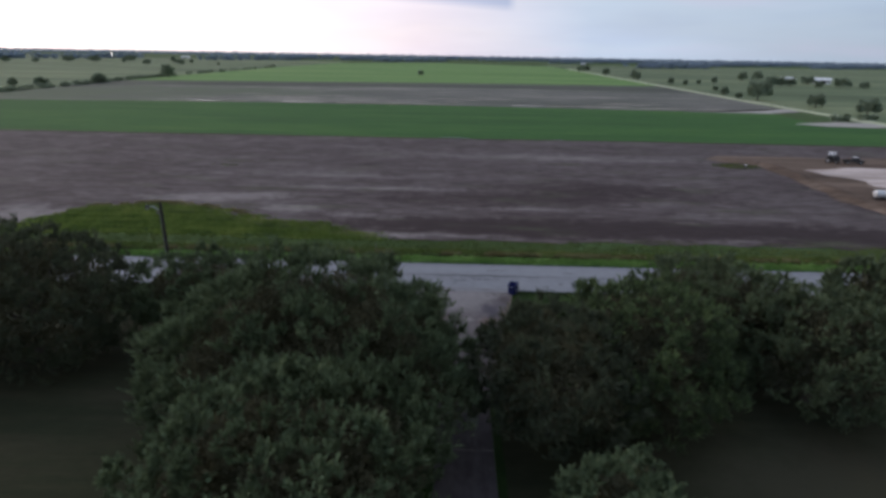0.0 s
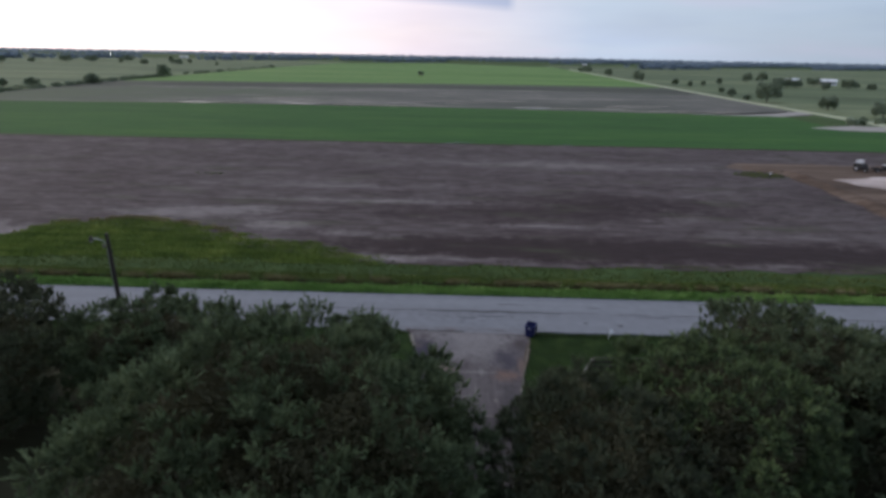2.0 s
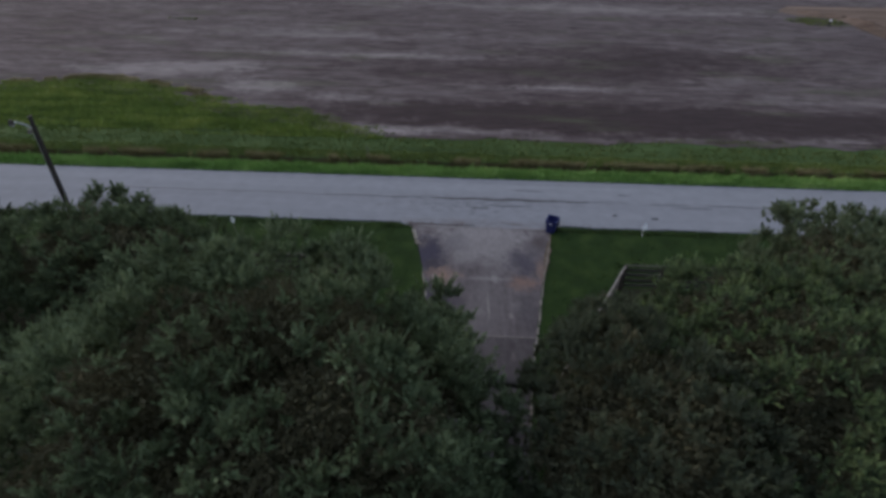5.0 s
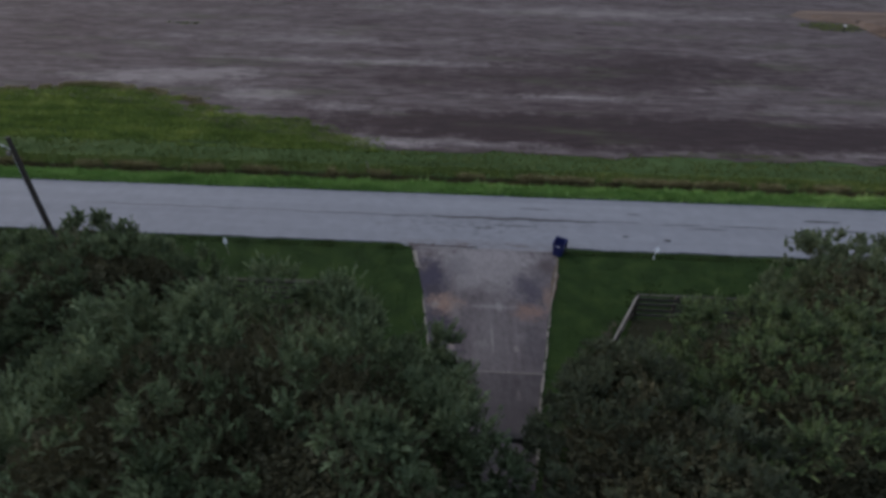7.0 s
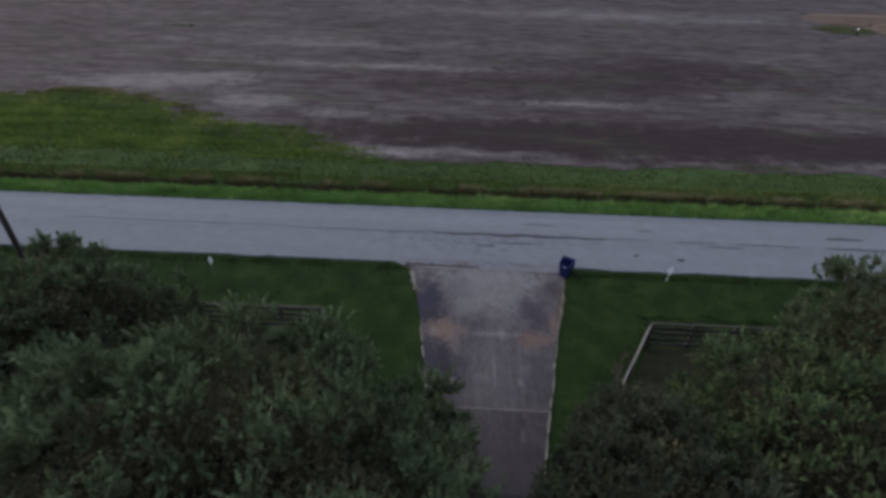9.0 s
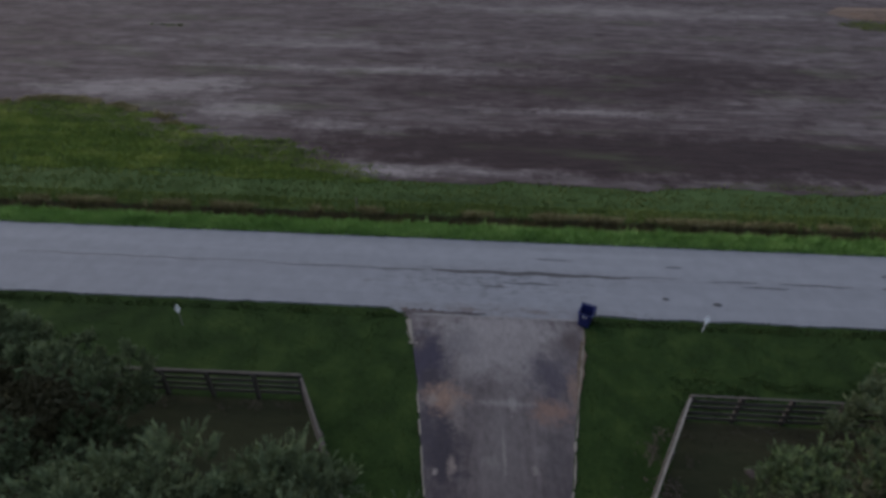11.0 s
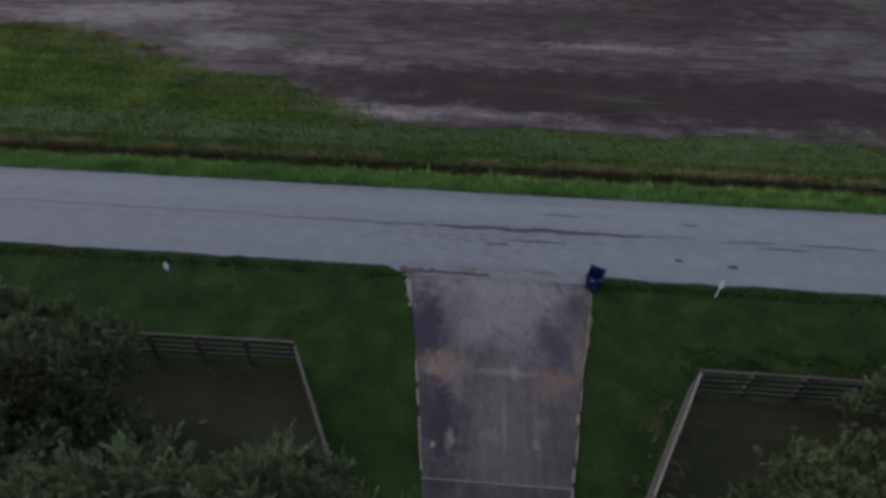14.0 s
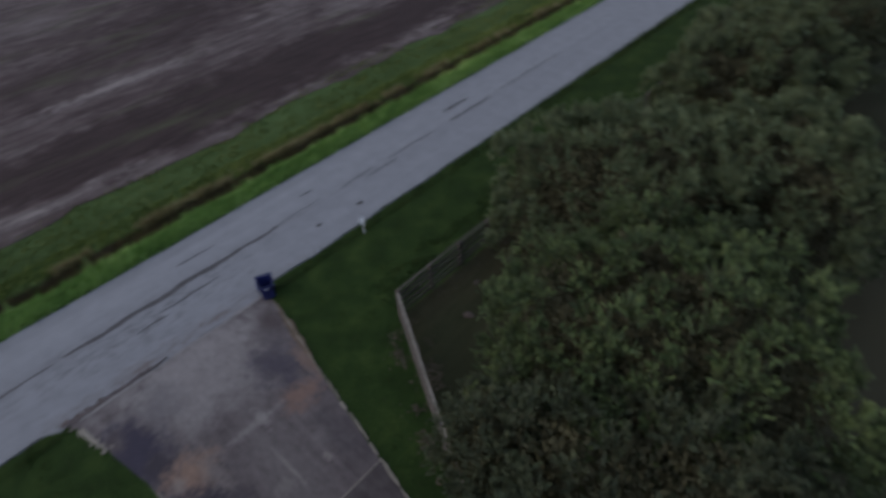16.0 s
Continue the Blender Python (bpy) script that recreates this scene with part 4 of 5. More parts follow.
def tufted(x, y, scale, cut):
    """True where a noise field lets grass stand, so that it grows in clumps."""
    return np.array([noise.noise((u * scale, v * scale, 2.5)) + 0.5 * noise.noise((u * scale * 3, v * scale * 3, 7)) for u, v in zip(x, y)]) > cut


blades("verge_grass", (-75, 75, 5.76, 7.0), 105000, 0.25, 0.07, M_BLADE, "tall bright green grass along the road's edge", "grass", seed=3,
       keep=lambda x, y, r: y < 6.86 + 0.12 * np.array([noise.noise((u * 0.55, 1, 4)) + 0.6 * noise.noise((u * 2.1, 5, 4)) for u in x]))
blades("verge_tufts", (-60, 60, 6.1, 6.95), 16000, 0.40, 0.07, M_BLADE, "taller tufts on the crest of the verge", "grass", seed=23, keep=lambda x, y, r: tufted(x, y, 1.1, 0.12))
blades("ditch_reeds", (-70, 70, 7.0, 7.9), 52000, 0.36, 0.06, M_REED, "brown dead grass standing in the ditch", "reeds", seed=4)
blades("ditch_weeds", (-70, 70, 7.05, 7.9), 22000, 0.28, 0.07, M_MOWN, "dark green weeds growing in clumps in the ditch", "weeds", seed=24, keep=lambda x, y, r: tufted(x, y, 0.7, 0.05))
blades("dry_grass", (-70, 70, 7.85, 8.2), 36000, 0.32, 0.05, M_REED_TOP, "dry tan grass fringing the ditch's far bank", "reeds", seed=14, keep=lambda x, y, r: tufted(x, y, 0.5, -0.08))
blades("bank_grass", (-70, 70, 7.95, 9.1), 34000, 0.19, 0.07, M_BANK, "yellow-green grass on the ditch's far bank", "grass", seed=25)
blades("mown_grass", (-60, 60, 8.3, 23), 160000, 0.12, 0.09, M_MOWN, "rough mown grass between the ditch and the field", "grass", seed=5,
       keep=lambda x, y, r: y < np.interp(x, WEDGE_X, WEDGE_Y) + fringe(x, y, r))
blades("wedge_grass", (-50, -10, 11, 23.5), 105000, 0.20, 0.09, M_WEDGE, "bright green grass wedge beside the bare field", "grass", seed=6,
       keep=lambda x, y, r: (y < np.interp(x, WEDGE_X, WEDGE_Y) + fringe(x, y, r)) & (y > 11.3 + 2.4 * fringe(x, y, r)))
blades("straw_fringe", (-46, -24, 17, 24), 120000, 0.28, 0.13, M_REED_TOP, "dry straw-coloured grass along the wedge's top edge", "grass", seed=26,
       keep=lambda x, y, r: (abs(y - np.interp(x, WEDGE_X, WEDGE_Y) - 0.1 - 0.5 * fringe(x, y, r)) < 0.35) & tufted(x, y, 0.35, -0.02))


def off_drive(x, y, r):
    yc = np.minimum(y, 0.3)
    wx = np.interp(-yc, [-0.3, 0.1, 2.7, 5.4, 7.8, 9.5, 13, 40], [-7.25, -7.03, -6.5, -6.1, -5.76, -5.5, -4.8, -4.75])
    ex = np.interp(-yc, [-0.3, 0.1, 2.6, 5.3, 7.8, 9.9, 13, 40], [0.05, 0, -0.52, -1.05, -1.5, -1.9, -2.3, -2.3])
    edge = 0.62 + r.normal(0, 0.10, len(x))
    return ((x < wx + 0.02) | (x > ex + 0.10)) & (y < edge)


def in_yard(x, y):
    return (y < -4.4) & ((x < np.interp(-y, [4.4, 12.4, 14], [-10.25, -5.9, -5.4])) | (x > np.interp(-y, [4.4, 12.4, 14], [2.75, -1.6, -1.9])))


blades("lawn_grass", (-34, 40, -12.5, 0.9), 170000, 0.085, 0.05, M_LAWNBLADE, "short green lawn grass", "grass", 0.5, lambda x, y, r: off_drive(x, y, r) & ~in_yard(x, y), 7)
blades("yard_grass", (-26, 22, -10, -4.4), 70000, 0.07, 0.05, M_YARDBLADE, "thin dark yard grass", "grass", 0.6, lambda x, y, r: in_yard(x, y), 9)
blades("edge_grass", (-45, 45, 0.0, 0.85), 26000, 0.13, 0.05, M_LAWNBLADE, "ragged grass at the road's near edge", "grass", 0.5, off_drive, 8)
blades("weed_grass", (2.6, 11, -4.2, -2.2), 9000, 0.12, 0.06, M_WEEDS, "paler tufts of rough grass by the fence", "grass", 0.5,
       lambda x, y, r: np.array([noise.noise((u * 1.1, v * 2.4, 6)) + 0.25 * (1 - abs(v + 3.3)) for u, v in zip(x, y)]) > 0.12, 21)

# fallen leaves gathered along the fences
def litter(name, spots, n, size, label, seed):
    rng = np.random.default_rng(seed)
    out = []
    for (xa, ya), (xb, yb), wide in spots:
        t = rng.uniform(0, 1, n)
        x, y = xa + (xb - xa) * t + rng.normal(0, wide, n), ya + (yb - ya) * t + rng.normal(0, wide, n)
        ok = tufted(x, y, 1.6, 0.05)
        x, y = x[ok], y[ok]
        pos = np.stack([x, y, rng.uniform(0.05, 0.085, len(x))], 1)
        a = rng.uniform(0, math.tau, len(x))
        d = np.stack([np.cos(a), np.sin(a), rng.normal(0, 0.2, len(x))], 1) * size
        e = np.stack([-np.sin(a), np.cos(a), rng.normal(0, 0.2, len(x))], 1) * size * 0.35
        out.append(np.stack([pos - e, pos + e, pos + d], 1))
    return tagged(link(name, tris_mesh(name, np.concatenate(out)), M_LITTER), label, "leaf litter", kind="stuff")


litter("leaf_litter", [((-24, -4.75), (-10.6, -4.7), 0.16), ((3.3, -4.8), (20, -4.75), 0.17), ((1.9, -4.6), (-1.4, -10.5), 0.16), ((2.6, -5.0), (0.2, -9.5), 0.22)], 900, 0.075,
       "brown fallen leaves gathered along the board fence", 51)

debris = random.Random(88)
for sx, sy in ((-12.6, -6.6), (-13.9, -7.4), (-11.2, -8.0), (4.2, -6.2), (5.6, -5.4), (4.0, -8.1), (7.4, -5.6)):
    bm = bmesh.new()
    bmesh.ops.create_icosphere(bm, subdivisions=2, radius=debris.uniform(0.09, 0.17), matrix=Matrix.Diagonal((1.3, 0.9, 0.45, 1)))
    for v in bm.verts:
        v.co *= 1 + 0.3 * noise.noise(v.co * 9 + Vector((sx, sy, 0)))
    stone = part("stone", bm, M_SOIL)
    stone.matrix_basis = pose(sx, sy, 0.03, 0, 0, debris.uniform(0, 180))
    tagged(stone, "small dull stone lying in the yard grass", "stone", "stones in the yard")


# ---- trees ----
def leaf_tris(pos, axis, size, rng, slim=0.5, face=None):
    """One pointed leaf at each place, its length along axis."""
    n = len(pos)
    axis = axis / np.maximum(1e-6, np.linalg.norm(axis, axis=1))[:, None]
    side = np.cross(axis, rng.normal(0, 1, (n, 3)) if face is None else face)
    side /= np.maximum(1e-6, np.linalg.norm(side, axis=1))[:, None]
    s = size * rng.uniform(0.6, 1.35, n)[:, None]
    return np.stack([pos - side * s * slim / 2, pos + side * s * slim / 2, pos + axis * s], 1)


def crown_leaves(rng, radii, centre, n_sprays, leaves, leaf, low=-0.35, fine=True):
    """Old leaves and young tips of a crown: billows of foliage, each built of upright, spreading sprays, dark gaps between."""
    size = (radii[0] + radii[1]) / 2
    old, young = [], []
    off = rng.uniform(0, 100)
    ell = np.array(radii)

    def dome(d):
        p = (d[0] * ell[0] * 0.62 + off, d[1] * ell[1] * 0.62, d[2] * ell[2] * 0.62)
        return 0.84 + (0.62 / size if fine else 0) * noise.noise(p) + 0.22 * noise.noise((d[0] * 1.8 + off, d[1] * 1.8, d[2] * 1.8)) + 0.14 * noise.noise((d[0] * 4.3, d[1] * 4.3 + off, d[2] * 4.3))

    if fine:
        leaves, leaf = int(leaves * 1.9), leaf * 0.74
    solid = 0.13 if fine else 0.45
    inner = int(leaves * solid)
    v = rng.normal(0, 1, (inner, 3))
    v /= np.linalg.norm(v, axis=1)[:, None]
    v[:, 2] = np.where(v[:, 2] < low, -v[:, 2], v[:, 2])
    r = np.array([dome(p) for p in v]) * rng.uniform(0.55, 0.93 if fine else 1.0, inner)
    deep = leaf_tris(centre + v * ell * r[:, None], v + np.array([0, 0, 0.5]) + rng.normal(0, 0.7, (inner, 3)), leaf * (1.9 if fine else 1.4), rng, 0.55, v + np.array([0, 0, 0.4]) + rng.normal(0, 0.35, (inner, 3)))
    each = 8
    if fine:
        # billows of one true size cover the dome
        rl0 = 0.105 * size ** 0.5 * 2.45
        dome_area = math.tau * (radii[0] * radii[1] + radii[0] * radii[2] + radii[1] * radii[2]) / 3 * (1 - low)
        n_billows = max(8, int(1.25 * dome_area / (math.pi * rl0 * rl0)))
    else:
        rl0 = 0.16 * size
        n_billows = max(6, n_sprays // each)
    per = leaves * (1 - solid) / (n_billows * each)
    for i in range(n_billows):
        z = 1 - (1 - low) * (i + 0.5) / n_billows
        a = i * 2.39996 + rng.normal(0, 0.3)
        h = math.sqrt(max(0, 1 - z * z))
        d = np.array([h * math.cos(a), h * math.sin(a), z])
        rl = rl0 * rng.uniform(0.6, 1.35)
        heart = centre + d * ell * min(0.99, dome(d) + 0.03 + rng.normal(0, 0.035))
        for _ in range(each):
            e = d * 0.75 + np.array([0, 0, 0.35]) + rng.normal(0, 0.62, 3)
            e /= np.linalg.norm(e)
            c = heart + e * rl * rng.uniform(0.6, 1.1)
            rb = rl * rng.uniform(0.34, 0.70)
            up = e * 0.5 + np.array([0, 0, 0.85]) + rng.normal(0, 0.2, 3)
            up /= np.linalg.norm(up)
            m = int(per * rng.uniform(0.6, 1.4))
            # twigs fan out from the foot of the spray, leaves along them; the ends of some are young
            k = max(4, m // 26)
            twig = up * 1.5 + rng.normal(0, 0.5, (k, 3))
            twig /= np.linalg.norm(twig, axis=1)[:, None]
            reach = rb * rng.uniform(0.7, 1.75, k)
            which = rng.integers(0, k, m)
            along = rng.uniform(0.1, 1.0, m) ** 0.65
            pos = c - up * rb * 0.6 + twig[which] * (reach[which] * along)[:, None] + rng.normal(0, leaf * 0.34, (m, 3)) * (1.4 - along)[:, None]
            face = pos - (c - up * rb * 0.9)
            face = face / np.linalg.norm(face, axis=1)[:, None] + np.array([0, 0, 0.35 if fine else 1.0]) + rng.normal(0, 0.22, (k, 3))[which] + rng.normal(0, 0.10, (m, 3))
            q = leaf_tris(pos, twig[which] * 1.1 + rng.normal(0, 0.34, (m, 3)), leaf * 1.12, rng, 0.42, face)
            fresh = (rng.uniform(0, 1, k) < rng.choice([0.1, 0.45, 0.85]))[which] & (along > 0.66) & (twig[which, 2] > 0.2)
            old.append(q[~fresh])
            young.append(q[fresh])
    return deep, np.concatenate(old), np.concatenate(young)


def trunk_bm(rng, h, r, radii, limbs=7):
    """A tapered, slightly bent trunk with limbs that fork into the crown."""
    bm = bmesh.new()
    p, d, rad = Vector((0, 0, -0.15)), Vector((rng.normal(0, 0.08), rng.normal(0, 0.08), 1)).normalized(), r
    add_tube(bm, p, p + d * 0.4, rad * 1.5, rad * 1.05, 10)
    p = p + d * 0.38
    for _ in range(4):
        q = p + d * h * 0.26
        add_tube(bm, p, q, rad, rad * 0.86, 10)
        p, rad = q - d * 0.03, rad * 0.86
        d = (d + Vector((rng.normal(0, 0.1), rng.normal(0, 0.1), 0))).normalized()
    for i in range(limbs):
        a = i * math.tau / limbs + rng.normal(0, 0.25)
        q = Vector((0, 0, h * rng.uniform(0.6, 1.0))) + Vector((d.x, d.y, 0)) * 0.1
        w = Vector((math.cos(a), math.sin(a), rng.uniform(0.35, 1.1))).normalized()
        lr = rad * rng.uniform(0.45, 0.65)
        length = (radii[0] + radii[1]) / 2 * 0.22
        for _ in range(3):
            e = q + w * length
            add_tube(bm, q, e, lr, lr * 0.68, 7)
            side = (w + Vector((rng.normal(0, 0.5), rng.normal(0, 0.5), rng.normal(0.15, 0.3)))).normalized()
            add_tube(bm, e - w * 0.02, e + side * length * 0.8, lr * 0.55, lr * 0.15, 6)
            q, lr = e - w * 0.03, lr * 0.68
            w = (w + Vector((rng.normal(0, 0.2), rng.normal(0, 0.2), 0.12))).normalized()
    return bm


def tree(name, x, y, radii, top, leaves, seed, material, label, category="tree", leaf=0.17, trunk_r=0.28, blobs=85, group="", low=-0.35, lobes=()):
    """A tree with its trunk at x, y; lobes are lower limbs of foliage beside the main dome: dx, dy, radii, top, leaves, sprays."""
    rng = np.random.default_rng(seed)
    fine = material in YOUNG
    t = thing(name, label, category, pose(x, y, 0), group)
    mid = np.array([0, 0, top - radii[2] * 0.97])
    part("trunk", trunk_bm(rng, max(0.6, mid[2] - 0.15 * radii[2]), trunk_r, radii), M_BARK, t, "grey-brown ridged bark")
    deeps, olds, youngs = [], [], []
    for dx, dy, rr, tt, n, b in ((0, 0, radii, top, leaves, blobs), *lobes):
        deep, q, fresh = crown_leaves(rng, rr, np.array([dx, dy, tt - rr[2] * 0.97]), b, n, leaf, low, fine)
        (deeps if fine else olds).append(deep)
        olds.append(q)
        (youngs if fine else olds).append(fresh)
    crown = link("crown", tris_mesh("crown", np.concatenate(olds)), material, t, "dense small dark green leaves in clumps")
    if fine:
        link("young_growth", tris_mesh("young_growth", np.concatenate(youngs)), YOUNG[material], crown, "paler young leaves at the tips")
        link("inner_foliage", tris_mesh("inner_foliage", np.concatenate(deeps)), M_INNER_SHADE, crown, "brownish inner foliage with the crown's warm shade put into its colour")
    return t


YOUNG = {M_LEAF: M_SHOOT, M_LEAF_WARM: M_SHOOT_WARM, M_LEAF_DARK: M_SHOOT_DARK, M_LEAF_DIM: M_SHOOT_DIM}
OAK = "spreading live oak with a dense grey-green crown"
G_OAK = "oaks along the drive"
tree("oak_tree", -10.1, -15.2, (6.8, 5.75, 4.6), 7.75, 270000, 11, M_LEAF, OAK + " west of the drive", leaf=0.105, blobs=620, group=G_OAK, low=-0.4,
     lobes=((0.7, 4.1, (2.4, 2.3, 1.6), 4.1, 17000, 42), (-4.6, 3.6, (2.6, 2.3, 1.9), 4.9, 15000, 38), (4.3, 2.2, (1.7, 2.6, 2.0), 5.2, 14000, 40), (4.5, -2.2, (2.1, 2.7, 2.2), 5.4, 14000, 40)))
tree("oak_tree", -9.1, -22.0, (5.0, 4.4, 3.6), 6.6, 85000, 12, M_LEAF, OAK + " beside the inner drive", leaf=0.135, blobs=330, group=G_OAK)
tree("oak_tree", 4.45, -12.5, (4.25, 4.6, 3.3), 6.0, 185000, 13, M_LEAF_WARM, "spreading live oak with fresh yellow-green shoots", leaf=0.097, blobs=400, group=G_OAK, low=-0.5)
tree("oak_tree", 0.35, -14.9, (3.35, 4.7, 2.2), 5.3, 90000, 24, M_LEAF_DARK, "lower dark live oak beside the gateway", leaf=0.112, blobs=230, group=G_OAK, low=-0.7,
     lobes=((-0.45, 4.15, (1.4, 1.3, 1.25), 4.2, 11000, 36),))
tree("oak_tree", 1.0, -23.3, (2.3, 2.5, 2.4), 4.9, 36000, 14, M_LEAF, "smaller live oak beside the inner drive", leaf=0.14, blobs=120, group=G_OAK)
tree("oak_tree", -17.6, -8.0, (4.3, 3.4, 3.3), 5.35, 90000, 15, M_LEAF, "low live oak behind the board fence", leaf=0.118, blobs=300, group=G_OAK)
tree("oak_tree", -26.5, -9.6, (5.4, 4.8, 3.7), 6.8, 72000, 16, M_LEAF_DARK, "very dark live oak at the lawn's edge", leaf=0.15, blobs=190, group=G_OAK, low=-0.8)
tree("oak_tree", -37.0, -8.5, (5.4, 4.8, 3.6), 6.6, 22000, 17, M_LEAF_DARK, "very dark live oak at the lawn's edge", leaf=0.21, blobs=110, group=G_OAK, low=-0.8)
tree("oak_tree", 10.15, -8.0, (4.1, 4.6, 3.6), 5.85, 100000, 18, M_LEAF_DIM, "live oak leaning over the roadside fence", leaf=0.118, blobs=300, group=G_OAK, low=-0.5)
tree("oak_tree", 13.4, -12.0, (3.7, 3.7, 3.0), 5.6, 75000, 25, M_LEAF_DIM, "rounded live oak standing back from the fence", leaf=0.125, blobs=260, group=G_OAK, low=-0.5)
tree("oak_tree", 20.0, -8.7, (4.5, 3.6, 3.3), 6.0, 60000, 19, M_LEAF_DIM, "live oak by the roadside fence", leaf=0.16, blobs=180, group=G_OAK)
tree("oak_tree", 29.0, -9.0, (5.0, 4.6, 3.4), 6.2, 28000, 20, M_LEAF_DARK, "dark live oak further along the fence", leaf=0.21, blobs=110, group=G_OAK)

EAST_TREES = [(133, 586, 8.2, 7.1), (127, 469, 4.0, 6.8), (129, 397, 3.0, 7.5), (129, 387, 2.4, 5.7), (133, 332, 2.0, 4.0), (137, 319, 1.5, 3.2), (154, 340, 1.4, 2.3), (172, 358, 1.9, 3.9),
              (122, 234, 1.9, 3.3), (217, 412, 4.3, 6.4), (225, 405, 4.1, 7.8), (119, 198, 5.6, 7.8), (192, 324, 4.1, 6.1), (199, 326, 4.2, 5.4), (206, 328, 3.4, 5.0), (236, 360, 5.3, 5.0),
              (216, 315, 2.2, 3.5), (124, 168, 3.3, 4.3), (239, 329, 5.4, 5.0), (248, 322, 3.1, 3.2), (124, 142, 3.9, 4.6), (118, 212, 1.4, 1.8), (133, 268, 1.4, 1.9)]
WEST_TREES = [(-175, 302, 4.3, 7.4), (-173, 232, 3.4, 4.4), (-181, 204, 3.0, 3.6), (-189, 199, 1.9, 3.3), (-326, 560, 5.2, 5.2), (-326, 617, 3.3, 9.0), (-308, 596, 5.9, 5.1), (-319, 647, 2.6, 5.1),
              (-267, 599, 1.7, 2.6), (-430, 639, 7.8, 6.8), (-467, 591, 4.5, 3.6), (-465, 547, 4.9, 6.8), (-466, 646, 7.9, 6.4), (-393, 633, 2.6, 3.4), (-436, 721, 9.8, 6.3), (-192, 552, 1.6, 2.8),
              (-31, 407, 2.5, 3.2)]
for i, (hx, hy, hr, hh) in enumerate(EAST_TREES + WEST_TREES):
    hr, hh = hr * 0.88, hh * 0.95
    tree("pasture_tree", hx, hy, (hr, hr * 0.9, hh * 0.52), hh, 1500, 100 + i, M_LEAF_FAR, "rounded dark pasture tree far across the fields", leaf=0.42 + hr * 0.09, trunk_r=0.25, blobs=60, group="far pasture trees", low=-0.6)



def bushes(name, spans, seed, label, material, leaf, category, height, step):
    """A broken row of clumped foliage, for hedges and far woods."""
    rng = np.random.default_rng(seed)
    out = []
    for (xa, ya), (xb, yb), wide, gap in spans:
        n = max(2, int(math.hypot(xb - xa, yb - ya) / step))
        for i in range(n):
            if rng.uniform() < gap:
                continue
            t = (i + rng.uniform(0, 1)) / n
            h = height * rng.uniform(0.75, 1.1)
            c = np.array([xa + (xb - xa) * t + rng.normal(0, wide), ya + (yb - ya) * t + rng.normal(0, wide), h * 0.5])
            m = 36 if step > 3 else 60
            v = rng.normal(0, 1, (m, 3))
            v /= np.linalg.norm(v, axis=1)[:, None]
            pos = c + v * np.array([h * 0.6, h * 0.6, h * 0.5]) * rng.uniform(0.5, 1, (m, 1))
            pos[:, 2] = np.maximum(pos[:, 2], 0.1)
            out.append(leaf_tris(pos, rng.normal(0, 0.8, (m, 3)), leaf, rng, 0.8, v + np.array([0, 0, 1.4]) + rng.normal(0, 0.3, (m, 3))))
    ob = link(name, tris_mesh(name, np.concatenate(out)), material)
    return tagged(ob, label, category, kind="stuff")


bushes("hedge", [((-169, 150), (-172, 200), 0.5, 0.25), ((-172, 205), (-178, 262), 0.5, 0.35), ((-180, 265), (-184, 330), 0.6, 0.2), ((-184, 330), (-190, 560), 0.8, 0.82), ((100, 122), (118, 128), 0.6, 0.5)], 31,
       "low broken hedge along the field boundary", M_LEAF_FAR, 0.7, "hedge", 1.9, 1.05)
WOODS = [((-1150, 760), (-640, 740), 18, 0.15), ((-640, 740), (-575, 833), 14, 0.05), ((-610, 884), (-568, 987), 14, 0.1), ((-402, 894), (-299, 1068), 10, 0.05), ((-334, 1199), (-292, 1283), 12, 0.1),
         ((-245, 1158), (-176, 1273), 12, 0.15), ((-146, 1046), (-32, 1198), 12, 0.1), ((-41, 1583), (106, 1841), 14, 0.1), ((84, 1477), (286, 1770), 14, 0.1), ((202, 1250), (524, 1607), 14, 0.08),
         ((272, 831), (423, 938), 8, 0.1), ((330, 1006), (956, 1515), 14, 0.08), ((684, 1077), (931, 1246), 12, 0.15)]
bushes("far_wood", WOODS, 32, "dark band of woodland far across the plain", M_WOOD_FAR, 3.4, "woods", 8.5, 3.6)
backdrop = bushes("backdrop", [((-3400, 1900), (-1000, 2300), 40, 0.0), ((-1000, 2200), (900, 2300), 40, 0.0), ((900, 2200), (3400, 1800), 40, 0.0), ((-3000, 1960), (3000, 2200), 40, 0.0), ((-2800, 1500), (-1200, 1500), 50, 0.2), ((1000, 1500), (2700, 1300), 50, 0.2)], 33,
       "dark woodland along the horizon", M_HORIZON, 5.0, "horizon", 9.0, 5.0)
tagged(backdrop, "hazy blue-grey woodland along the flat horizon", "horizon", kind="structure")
for wx, wy, wr in ((-37.5, 43.6, (2.6, 0.45)), (40.0, 50.6, (4.2, 2.6))):
    blades("weed_patch", (wx - wr[0], wx + wr[0], wy - wr[1], wy + wr[1]), int(260 * wr[0] * wr[1]), 0.20, 0.12, M_MOWN, "low patch of weeds on the bare field", "weeds", 0.6,
           lambda x, y, r, wx=wx, wy=wy, wr=wr: ((x - wx) / wr[0]) ** 2 + ((y - wy) / wr[1]) ** 2 < r.uniform(0.2, 1, len(x)), int(wx * 7) + 900)


